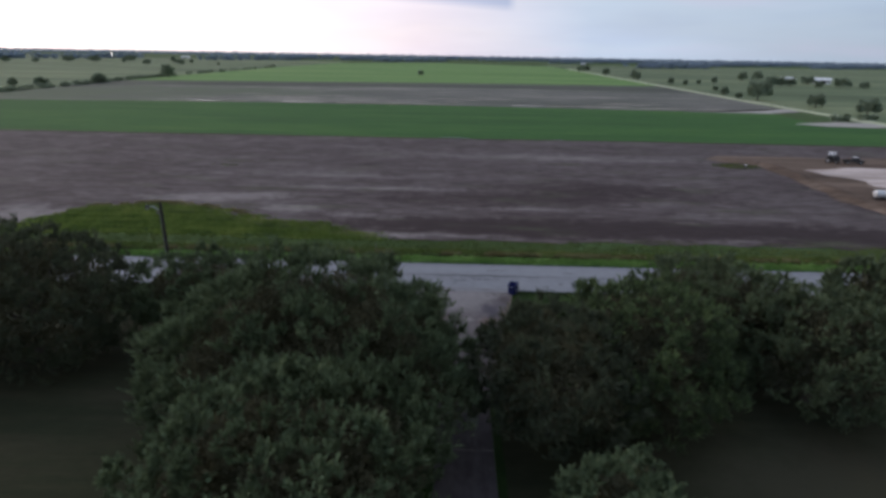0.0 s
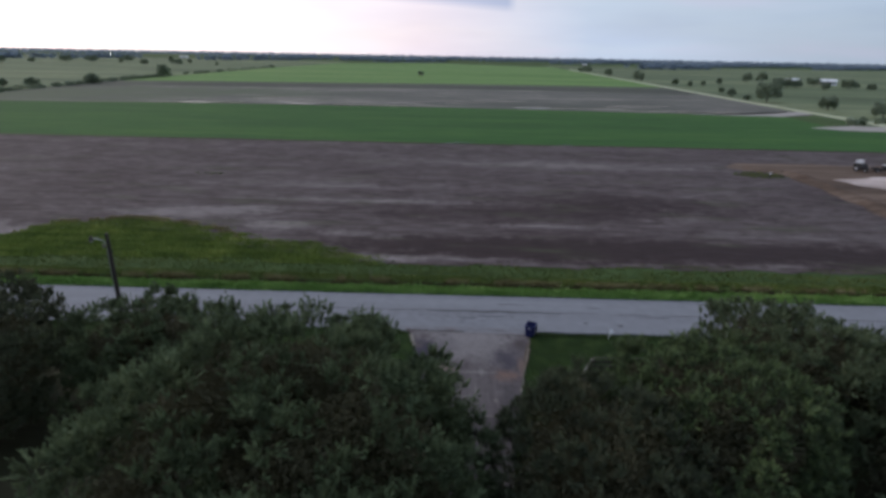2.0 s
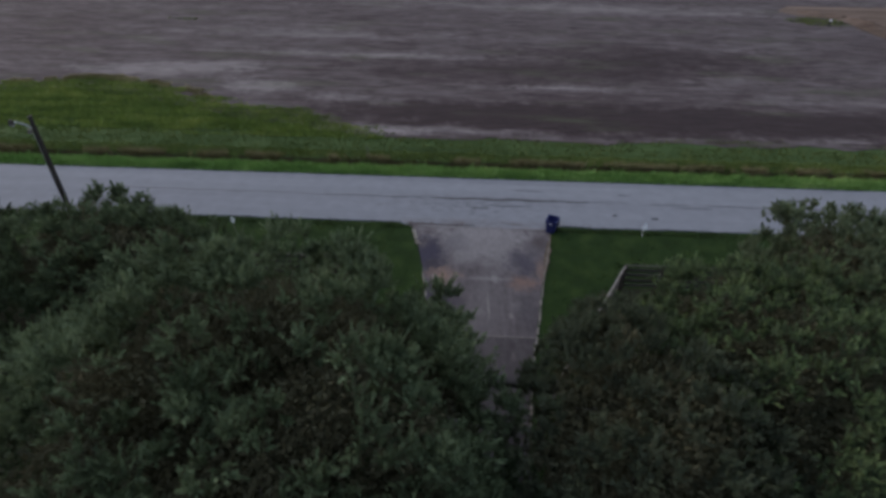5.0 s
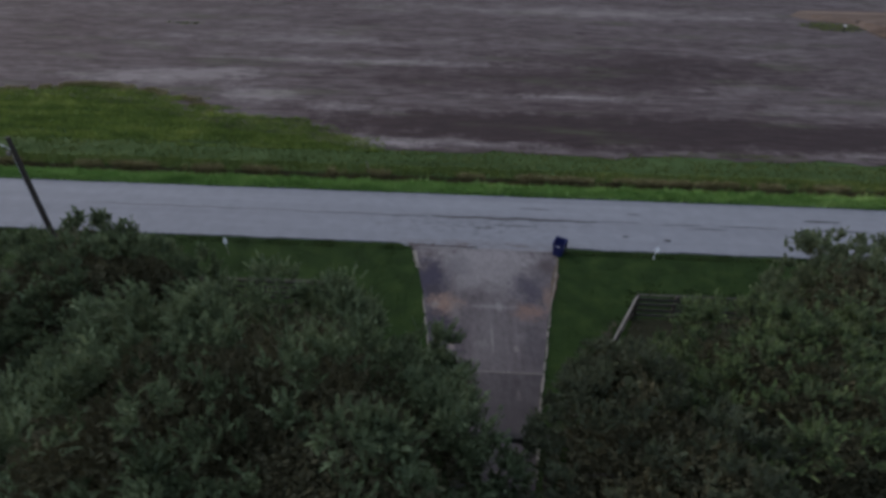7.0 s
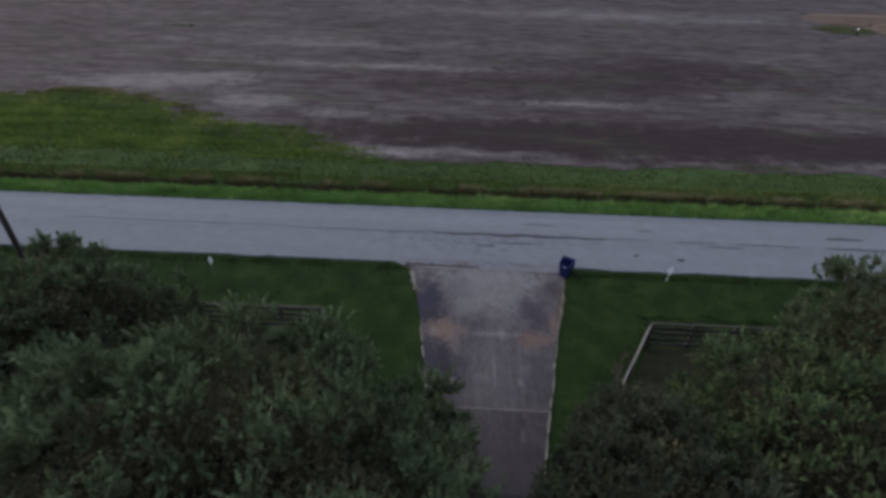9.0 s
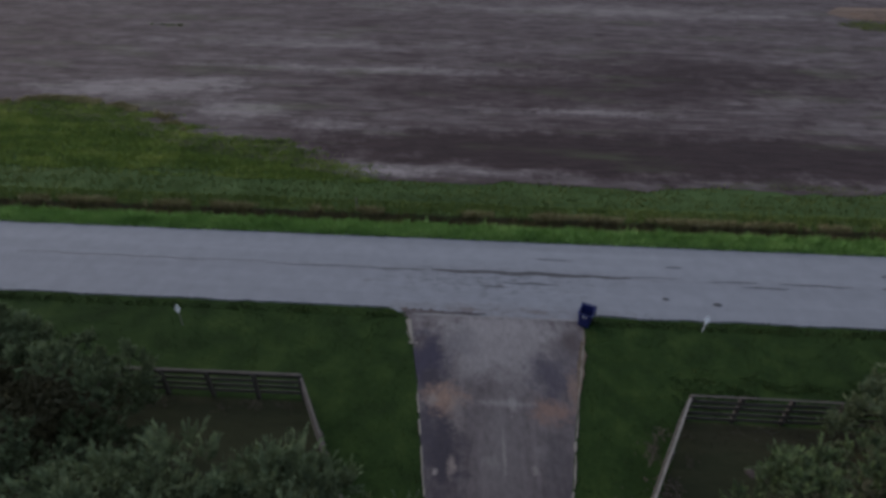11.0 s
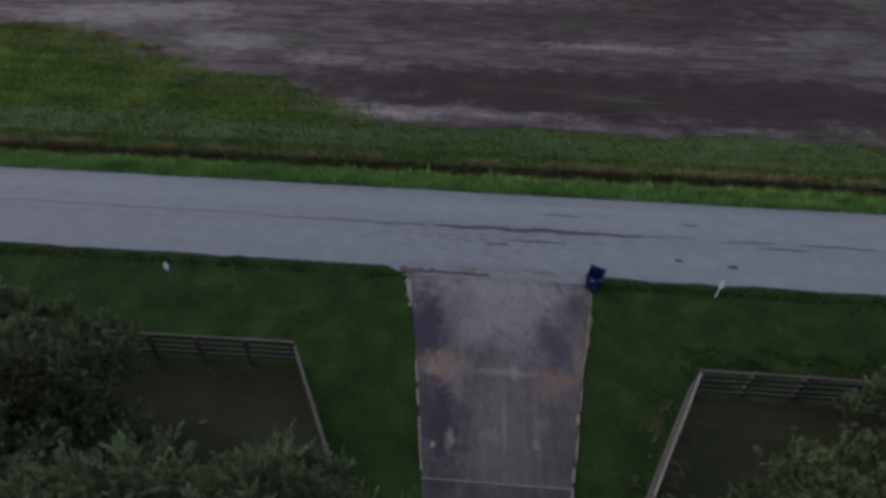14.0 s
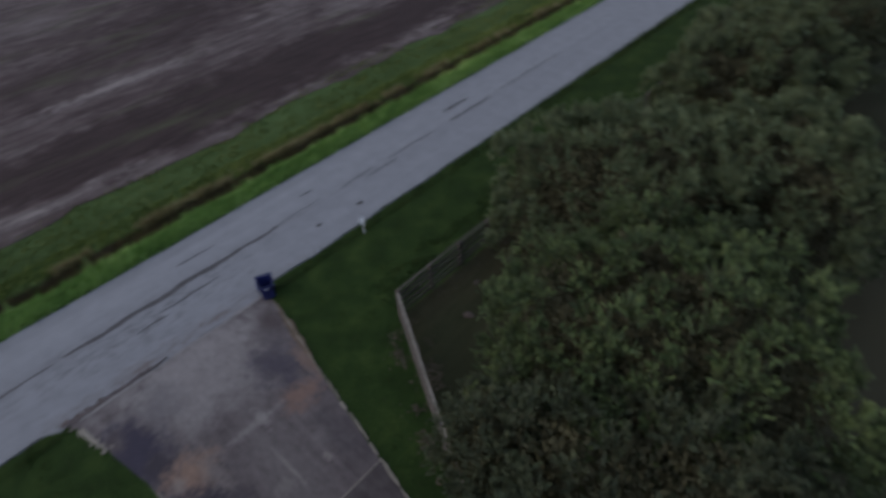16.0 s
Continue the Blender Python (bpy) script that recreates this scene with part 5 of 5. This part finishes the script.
# ---- fences and gateway ----
def fence(path, spacing, label, seed, cap):
    """Posts at equal steps with four boards between each two and a flat cap board."""
    rng = random.Random(seed)
    (x0, y0), (x1, y1) = path
    length = math.hypot(x1 - x0, y1 - y0)
    ang = math.degrees(math.atan2(y1 - y0, x1 - x0))
    f = thing("board_fence", label, "fence", pose(x0, y0, 0, 0, 0, ang), "board fences round the yard")
    n = max(1, round(length / spacing))
    step = length / n
    for i in range(n + 1):
        lean = pose(i * step, 0, 0, rng.gauss(0, 0.7), rng.gauss(0, 0.7), 0)
        box_part("post", (-0.065, -0.06, -0.3), (0.065, 0.06, 1.24), M_BOARD, f, 0.012, m=lean)
    for i in range(n):
        for k, z in enumerate((0.22, 0.50, 0.78, 1.05)):
            dz, tilt = rng.gauss(0, 0.012), rng.gauss(0, 0.25)
            box_part("rail", (0.01, -0.092, z - 0.07), (step - 0.01, -0.063, z + 0.07), M_BOARD, f, 0.005, m=pose(i * step, 0, dz, 0, tilt, 0))
        box_part("cap_board", (0.006, -0.062, 1.245), (step - 0.006, 0.012, 1.27), cap, f, 0.006, "weathered cap board", m=pose(i * step, 0, rng.gauss(0, 0.004), rng.gauss(0, 0.4), 0, 0))
    return f


fence(((-10.24, -4.3), (-24.6, -4.45)), 1.6, "weathered grey four-board fence along the road frontage", 1, M_BOARD)
fence(((-10.1, -4.45), (-5.75, -12.5)), 2.3, "weathered board fence slanting in to the gateway", 2, M_CAP_DULL)
fence(((2.68, -4.3), (27, -4.3)), 1.6, "weathered grey four-board fence along the road frontage", 3, M_BOARD)
fence(((2.6, -4.45), (-1.95, -12.4)), 2.3, "weathered board fence slanting in to the gateway", 4, M_CAP)

gateway = thing("gateway", "dark timber ranch gateway with an overhead beam across the drive", "gateway", pose(-3.85, -13.0, 0))
for gx in (-1.85, 1.85):
    tube_part("gate_post", (gx, 0, -0.3), (gx, 0, 3.1), 0.13, 0.115, M_POLE, gateway, 12)
box_part("beam", (-2.35, -0.10, 3.1), (2.35, 0.10, 3.32), M_POLE, gateway, 0.02, "dark overhead timber beam")
for gx, sx in ((-1.85, 1), (1.85, -1)):
    tube_part("brace", (gx + sx * 0.1, 0, 2.45), (gx + sx * 0.62, 0, 3.1), 0.05, 0.05, M_POLE, gateway, 8)


# ---- wheelie bin ----
def build_bin():
    b = thing("wheelie_bin", "dark blue plastic wheelie bin with its lid hanging open", "bin", pose(0.07, 0.16, 0.035, 0, 0, -24) @ Matrix.Diagonal((0.84, 0.84, 0.74, 1)))
    bm = bmesh.new()
    rings = []
    for z, wx, y0, y1 in ((0.0, 0.25, -0.27, 0.25), (0.06, 0.265, -0.29, 0.28), (0.55, 0.295, -0.345, 0.31), (0.93, 0.325, -0.40, 0.335), (0.96, 0.35, -0.43, 0.36), (1.0, 0.35, -0.43, 0.36)):
        c = 0.05
        ring = [(-wx + c, y0), (wx - c, y0), (wx, y0 + c), (wx, y1 - c), (wx - c, y1), (-wx + c, y1), (-wx, y1 - c), (-wx, y0 + c)]
        rings.append([bm.verts.new((x, y, z)) for x, y in ring])
    for a, c in zip(rings, rings[1:]):
        for i in range(8):
            bm.faces.new((a[i], a[(i + 1) % 8], c[(i + 1) % 8], c[i]))
    bm.faces.new(rings[0][::-1])
    inside = []
    for z, k in ((1.0, 0.90), (0.5, 0.80), (0.05, 0.72)):
        inside.append([bm.verts.new((v.co.x * k, (v.co.y + 0.035) * k - 0.035, z)) for v in rings[-1]])
    for a, c in zip([rings[-1]] + inside, inside):
        for i in range(8):
            bm.faces.new((a[i], a[(i + 1) % 8], c[(i + 1) % 8], c[i]))
    bm.faces.new(inside[-1])
    part("body", bm, M_BLUE, b)
    bm = bmesh.new()
    rows = []
    for v in np.linspace(0, 1, 7):
        y = -0.455 + v * 0.83
        h = 1.012 + 0.085 * math.sin(math.pi * (0.12 + 0.8 * v)) + 0.02 * v
        rows.append([bm.verts.new((x * 0.365, y, h - 0.05 * abs(x) ** 4)) for x in (-1, -0.85, -0.4, 0, 0.4, 0.85, 1)])
    for a, c in zip(rows, rows[1:]):
        for i in range(6):
            bm.faces.new((a[i], a[i + 1], c[i + 1], c[i]))
    bmesh.ops.transform(bm, matrix=Matrix.Translation((0, 0.40, 1.0)) @ pose(0, 0, 0, -262, 0, 0) @ Matrix.Translation((0, -0.375, -1.03)), verts=bm.verts)
    lid = part("lid", bm, M_BLUE_DARK, b, "dark blue lid hanging open at the back")
    lid.modifiers.new("thickness", "SOLIDIFY").thickness = 0.022
    tube_part("handle", (-0.27, 0.44, 0.99), (0.27, 0.44, 0.99), 0.016, 0.016, M_BLUE_DARK, b, 8)
    for sx in (-0.2, 0.2):
        box_part("handle_bracket", (sx - 0.02, 0.34, 0.95), (sx + 0.02, 0.45, 1.005), M_BLUE_DARK, b, 0.005)
    tube_part("axle", (-0.31, 0.28, 0.11), (0.31, 0.28, 0.11), 0.013, 0.013, M_STEEL, b, 8, "bare steel axle")
    for sx in (-1, 1):
        w = tube_part("wheel", (sx * 0.275, 0.28, 0.11), (sx * 0.335, 0.28, 0.11), 0.125, 0.125, M_RUBBER, b, 18, "black rubber wheel")
        tube_part("hub", (sx * 0.336, 0.28, 0.11), (sx * 0.345, 0.28, 0.11), 0.06, 0.05, M_BLUE_DARK, w, 12)
    box_part("emblem", (-0.10, -0.004, -0.045), (0.10, 0.004, 0.045), M_WHITE, b, 0.002, "plain white emblem on the front", m=pose(0, -0.383, 0.79, 8.2, 0, 0))


build_bin()


# ---- roadside markers ----
def marker(x, y, turn, w, h, tall, lean, label, stake):
    t = thing("marker_post", label, "marker", pose(x, y, 0, lean[0], lean[1], turn), "white roadside markers")
    box_part("stake", (-0.015, -0.008, -0.2), (0.015, 0.008, tall + h * 0.4), stake, t, 0.004)
    bm = bmesh.new()
    pts = [(0, -h), (w, -h * 0.15), (w * 0.9, h * 0.2), (0, h), (-w * 0.9, h * 0.2), (-w, -h * 0.15)]
    front = [bm.verts.new((px, -0.020, tall + pz)) for px, pz in pts]
    back = [bm.verts.new((px, -0.014, tall + pz)) for px, pz in pts]
    bm.faces.new(front)
    bm.faces.new(back[::-1])
    for i in range(6):
        bm.faces.new((front[i], back[i], back[(i + 1) % 6], front[(i + 1) % 6]))
    bmesh.ops.recalc_face_normals(bm, faces=bm.faces)
    plate = part("plate", bm, M_WHITE, t, "white diamond reflector plate")
    for sz in (-0.08, 0.1):
        tube_part("bolt", (0, -0.028, tall + sz), (0, -0.02, tall + sz), 0.012, 0.012, M_STEEL, plate, 8)


marker(-16.05, -1.0, 20, 0.10, 0.20, 0.70, (-30, -6), "white diamond marker on a dull stake in the verge", M_CAP)
marker(4.72, 0.0, -10, 0.12, 0.21, 0.52, (-44, 22), "leaning white marker plate on a white stake", M_WHITE)


# ---- yard light ----
def build_pole():
    p = thing("light_pole", "dark wooden yard-light pole standing in the fence line", "lamp post", pose(-21.74, -3.97, 0, 0.2, 0.3, 0))
    tube_part("pole", (0, 0, -0.3), (0, 0, 7.25), 0.115, 0.08, M_POLE, p, 14)
    bm = bmesh.new()
    pts = [Vector((-0.08, -0.02, 6.75)), Vector((-0.28, -0.05, 6.92)), Vector((-0.5, -0.08, 7.0)), Vector((-0.72, -0.1, 7.0))]
    for a, b in zip(pts, pts[1:]):
        add_tube(bm, a, b, 0.025, 0.025, 8)
    arm = part("arm", bm, M_STEEL, p, "galvanised lamp arm")
    bm = bmesh.new()
    add_tube(bm, (-0.76, -0.11, 6.92), (-0.76, -0.11, 7.1), 0.12, 0.07, 14)
    part("lamp_head", bm, M_POLE, p, "dark lamp hood")
    bm = bmesh.new()
    bmesh.ops.create_uvsphere(bm, u_segments=14, v_segments=8, radius=0.10, matrix=Matrix.Translation((-0.76, -0.11, 6.9)) @ Matrix.Diagonal((1, 1, 0.8, 1)))
    part("lens", bm, M_LAMP, p, "white unlit lens")
    box_part("junction_box", (-0.24, -0.14, 6.55), (-0.09, -0.02, 6.72), M_CAP, p, 0.012, "pale weathered junction box")
    tube_part("conduit", (-0.125, -0.03, 0.2), (-0.105, -0.03, 6.5), 0.02, 0.02, M_STEEL, p, 8)


build_pole()
tube = thing("standpipe", "small white standpipe beside weeds on the field", "standpipe", pose(40.1, 48.3, 0.03))
tube_part("pipe", (0, 0, -0.1), (0, 0, 0.62), 0.10, 0.10, M_DARKSTEEL, tube, 10)
tube_part("cap", (0, 0, 0.62), (0, 0, 0.80), 0.13, 0.12, M_WHITE, tube, 12, "white cap")
post = thing("delineator", "thin pale stake standing in the ditch", "stake", pose(-10.6, 8.1, -0.4, 3, -4, 0))
box_part("stake", (-0.03, -0.015, -0.2), (0.03, 0.015, 1.25), M_CAP, post, 0.004)


# ---- machines on the pad ----
def wheel_part(parent, x, y, r, w):
    t = tube_part("wheel", (x - w / 2, y, r), (x + w / 2, y, r), r, r, M_RUBBER, parent, 18, "black tyre")
    tube_part("rim", (x - w / 2 - 0.01, y, r), (x + w / 2 + 0.01, y, r), r * 0.55, r * 0.55, M_STEEL, t, 14)


def tractor(m):
    t = thing("tractor", "small dark tractor with a white canopy", "tractor", m)
    box_part("bonnet", (-0.38, -1.9, 0.75), (0.38, -0.3, 1.35), M_DARKSTEEL, t, 0.08)
    box_part("chassis", (-0.3, -1.8, 0.45), (0.3, 1.1, 0.75), M_DARKSTEEL, t, 0.04)
    box_part("seat", (-0.28, 0.3, 1.0), (0.28, 0.85, 1.15), M_RUBBER, t, 0.04)
    for sx in (-1, 1):
        box_part("fender", (sx * 0.7 - 0.22, 0.1, 1.45), (sx * 0.7 + 0.22, 1.2, 1.55), M_DARKSTEEL, t, 0.04)
        for py in (-0.1, 1.05):
            tube_part("canopy_post", (sx * 0.5, py, 0.9), (sx * 0.5, py, 2.35), 0.035, 0.035, M_DARKSTEEL, t, 8)
        wheel_part(t, sx * 0.75, 0.65, 0.75, 0.4)
        wheel_part(t, sx * 0.65, -1.45, 0.42, 0.26)
    box_part("canopy", (-0.8, -0.4, 2.35), (0.8, 1.35, 2.5), M_WHITE, t, 0.06, "white canopy roof")


def pickup(m):
    t = thing("pickup_truck", "dark pickup truck with a pale load and bright windscreen", "truck", m)
    bm = add_box(bmesh.new(), (-0.95, -2.7, 0.5), (0.95, -1.2, 1.15), 0.10)
    part("hood", bm, M_DARKSTEEL, t)
    bm = bmesh.new()
    made = bmesh.ops.create_cube(bm, size=1, matrix=Matrix.LocRotScale((0, -0.35, 1.2), None, (1.85, 1.9, 1.4)))
    for v in made["verts"]:
        if v.co.z > 1.5:
            v.co.x *= 0.82
            v.co.y = -0.35 + (v.co.y + 0.35) * 0.7
    part("cab", bm, M_DARKSTEEL, t)
    box_part("roof", (-0.74, -0.98, 1.905), (0.74, 0.28, 1.95), M_WHITE, t, 0.02, "pale reflecting roof")
    box_part("windscreen", (-0.72, -1.32, 1.28), (0.72, -1.29, 1.78), M_GLASS, t, 0.0, m=None)
    for sx in (-1, 1):
        box_part("bed_side", (sx * 0.91 - 0.05, 0.62, 0.5), (sx * 0.91 + 0.05, 2.6, 1.1), M_DARKSTEEL, t, 0.02)
        box_part("headlight", (sx * 0.7 - 0.14, -2.73, 0.85), (sx * 0.7 + 0.14, -2.69, 1.0), M_LAMP, t, 0.01)
        wheel_part(t, sx * 0.86, -1.8, 0.4, 0.26)
        wheel_part(t, sx * 0.86, 1.6, 0.4, 0.26)
    box_part("tailgate", (-0.86, 2.54, 0.5), (0.86, 2.6, 1.1), M_DARKSTEEL, t, 0.02)
    box_part("bed_floor", (-0.86, 0.62, 0.5), (0.86, 2.54, 0.6), M_DARKSTEEL, t, 0.01)


tractor(pose(57.6, 55.4, 0.06, 0, 0, 35) @ Matrix.Scale(0.55, 4))
pickup(pose(60.8, 55.0, 0.06, 0, 0, 75) @ Matrix.Scale(0.55, 4))
tractor(pose(59.2, 57.6, 0.06, 0, 0, 100) @ Matrix.Scale(0.55, 4))
tank = thing("skid_tank", "long white horizontal tank on a dark steel skid", "tank", pose(49.0, 30.4, 0.06, 0, 0, -8) @ Matrix.Scale(0.8, 4))
tube_part("shell", (-2.6, 0, 0.85), (2.6, 0, 0.85), 0.55, 0.55, M_WHITE, tank, 20)
for sx in (-1, 1):
    tube_part("end_cap", (sx * 2.6, 0, 0.85), (sx * 2.8, 0, 0.85), 0.55, 0.25, M_WHITE, tank, 20)
    box_part("saddle", (sx * 1.6 - 0.12, -0.5, 0.12), (sx * 1.6 + 0.12, 0.5, 0.55), M_DARKSTEEL, tank, 0.02)
    box_part("skid_rail", (-2.6, sx * 0.45 - 0.07, 0.0), (2.6, sx * 0.45 + 0.07, 0.13), M_DARKSTEEL, tank, 0.01)
tube_part("manway", (0, 0, 1.38), (0, 0, 1.52), 0.22, 0.22, M_STEEL, tank, 14)


# ---- far buildings ----
def barn(x, y, turn, length, depth, wall, rise, label):
    b = thing("barn", label, "barn", pose(x, y, 0, 0, 0, turn), "far farm buildings")
    box_part("wall", (-length / 2, -depth / 2, 0), (length / 2, depth / 2, wall), M_SHEET, b)
    bm = bmesh.new()
    l, d = length / 2 + 0.5, depth / 2 + 0.6
    ring = [[bm.verts.new((sx * l, py, pz)) for py, pz in ((-d, wall - 0.1), (0, wall + rise), (d, wall - 0.1), (0, wall + rise - 0.2))] for sx in (-1, 1)]
    for i in range(4):
        bm.faces.new((ring[0][i], ring[0][(i + 1) % 4], ring[1][(i + 1) % 4], ring[1][i]))
    bm.faces.new(ring[0][::-1])
    bm.faces.new(ring[1])
    bmesh.ops.recalc_face_normals(bm, faces=bm.faces)
    part("roof", bm, M_SHEET, b, "white sheet-metal roof")
    box_part("door", (-1.8, -depth / 2 - 0.08, 0), (1.8, -depth / 2 - 0.02, wall * 0.8), M_DARKSTEEL, b)
    for k in (-0.32, 0.32):
        box_part("window", (length * k - 0.7, -depth / 2 - 0.06, wall * 0.45), (length * k + 0.7, -depth / 2 - 0.02, wall * 0.75), M_GLASS, b)


barn(246, 402, 8, 8, 7, 2.6, 1.0, "long white sheet-metal barn behind pasture trees")
barn(259, 382, -20, 10, 8, 2.8, 1.3, "white sheet-metal barn with a bright roof")
barn(-520, 1060, 5, 14, 8, 2.4, 1.4, "far white farm shed on the plain")
barn(-440, 1010, -10, 9, 6, 2.2, 1.2, "far white farm shed on the plain")
barn(226, 1010, 0, 7, 6, 2.6, 1.2, "far pale farm building beside woods")
yard = thing("far_yard_light", "lit white yard lamp far across the pasture", "lamp post", pose(-548, 872, 0))
tube_part("pole", (0, 0, 0), (0, 0, 6), 0.15, 0.12, M_POLE, yard, 8)
glow = Nodes("lit_lamp")
glow.bsdf.inputs["Emission Color"].default_value = (1, 0.97, 0.92, 1)
glow.bsdf.inputs["Emission Strength"].default_value = 6.0
bm = bmesh.new()
bmesh.ops.create_uvsphere(bm, u_segments=12, v_segments=8, radius=0.7, matrix=Matrix.Translation((0, 0, 6.2)))
part("globe", bm, glow.done((0.8, 0.8, 0.8), 0.4), yard, "glowing white globe")


# ---- true size ----
for ob in list(scene.objects):
    if ob.parent is None and ob.type in {"MESH", "EMPTY"}:
        ob.matrix_basis = Matrix.Scale(S, 4) @ ob.matrix_basis
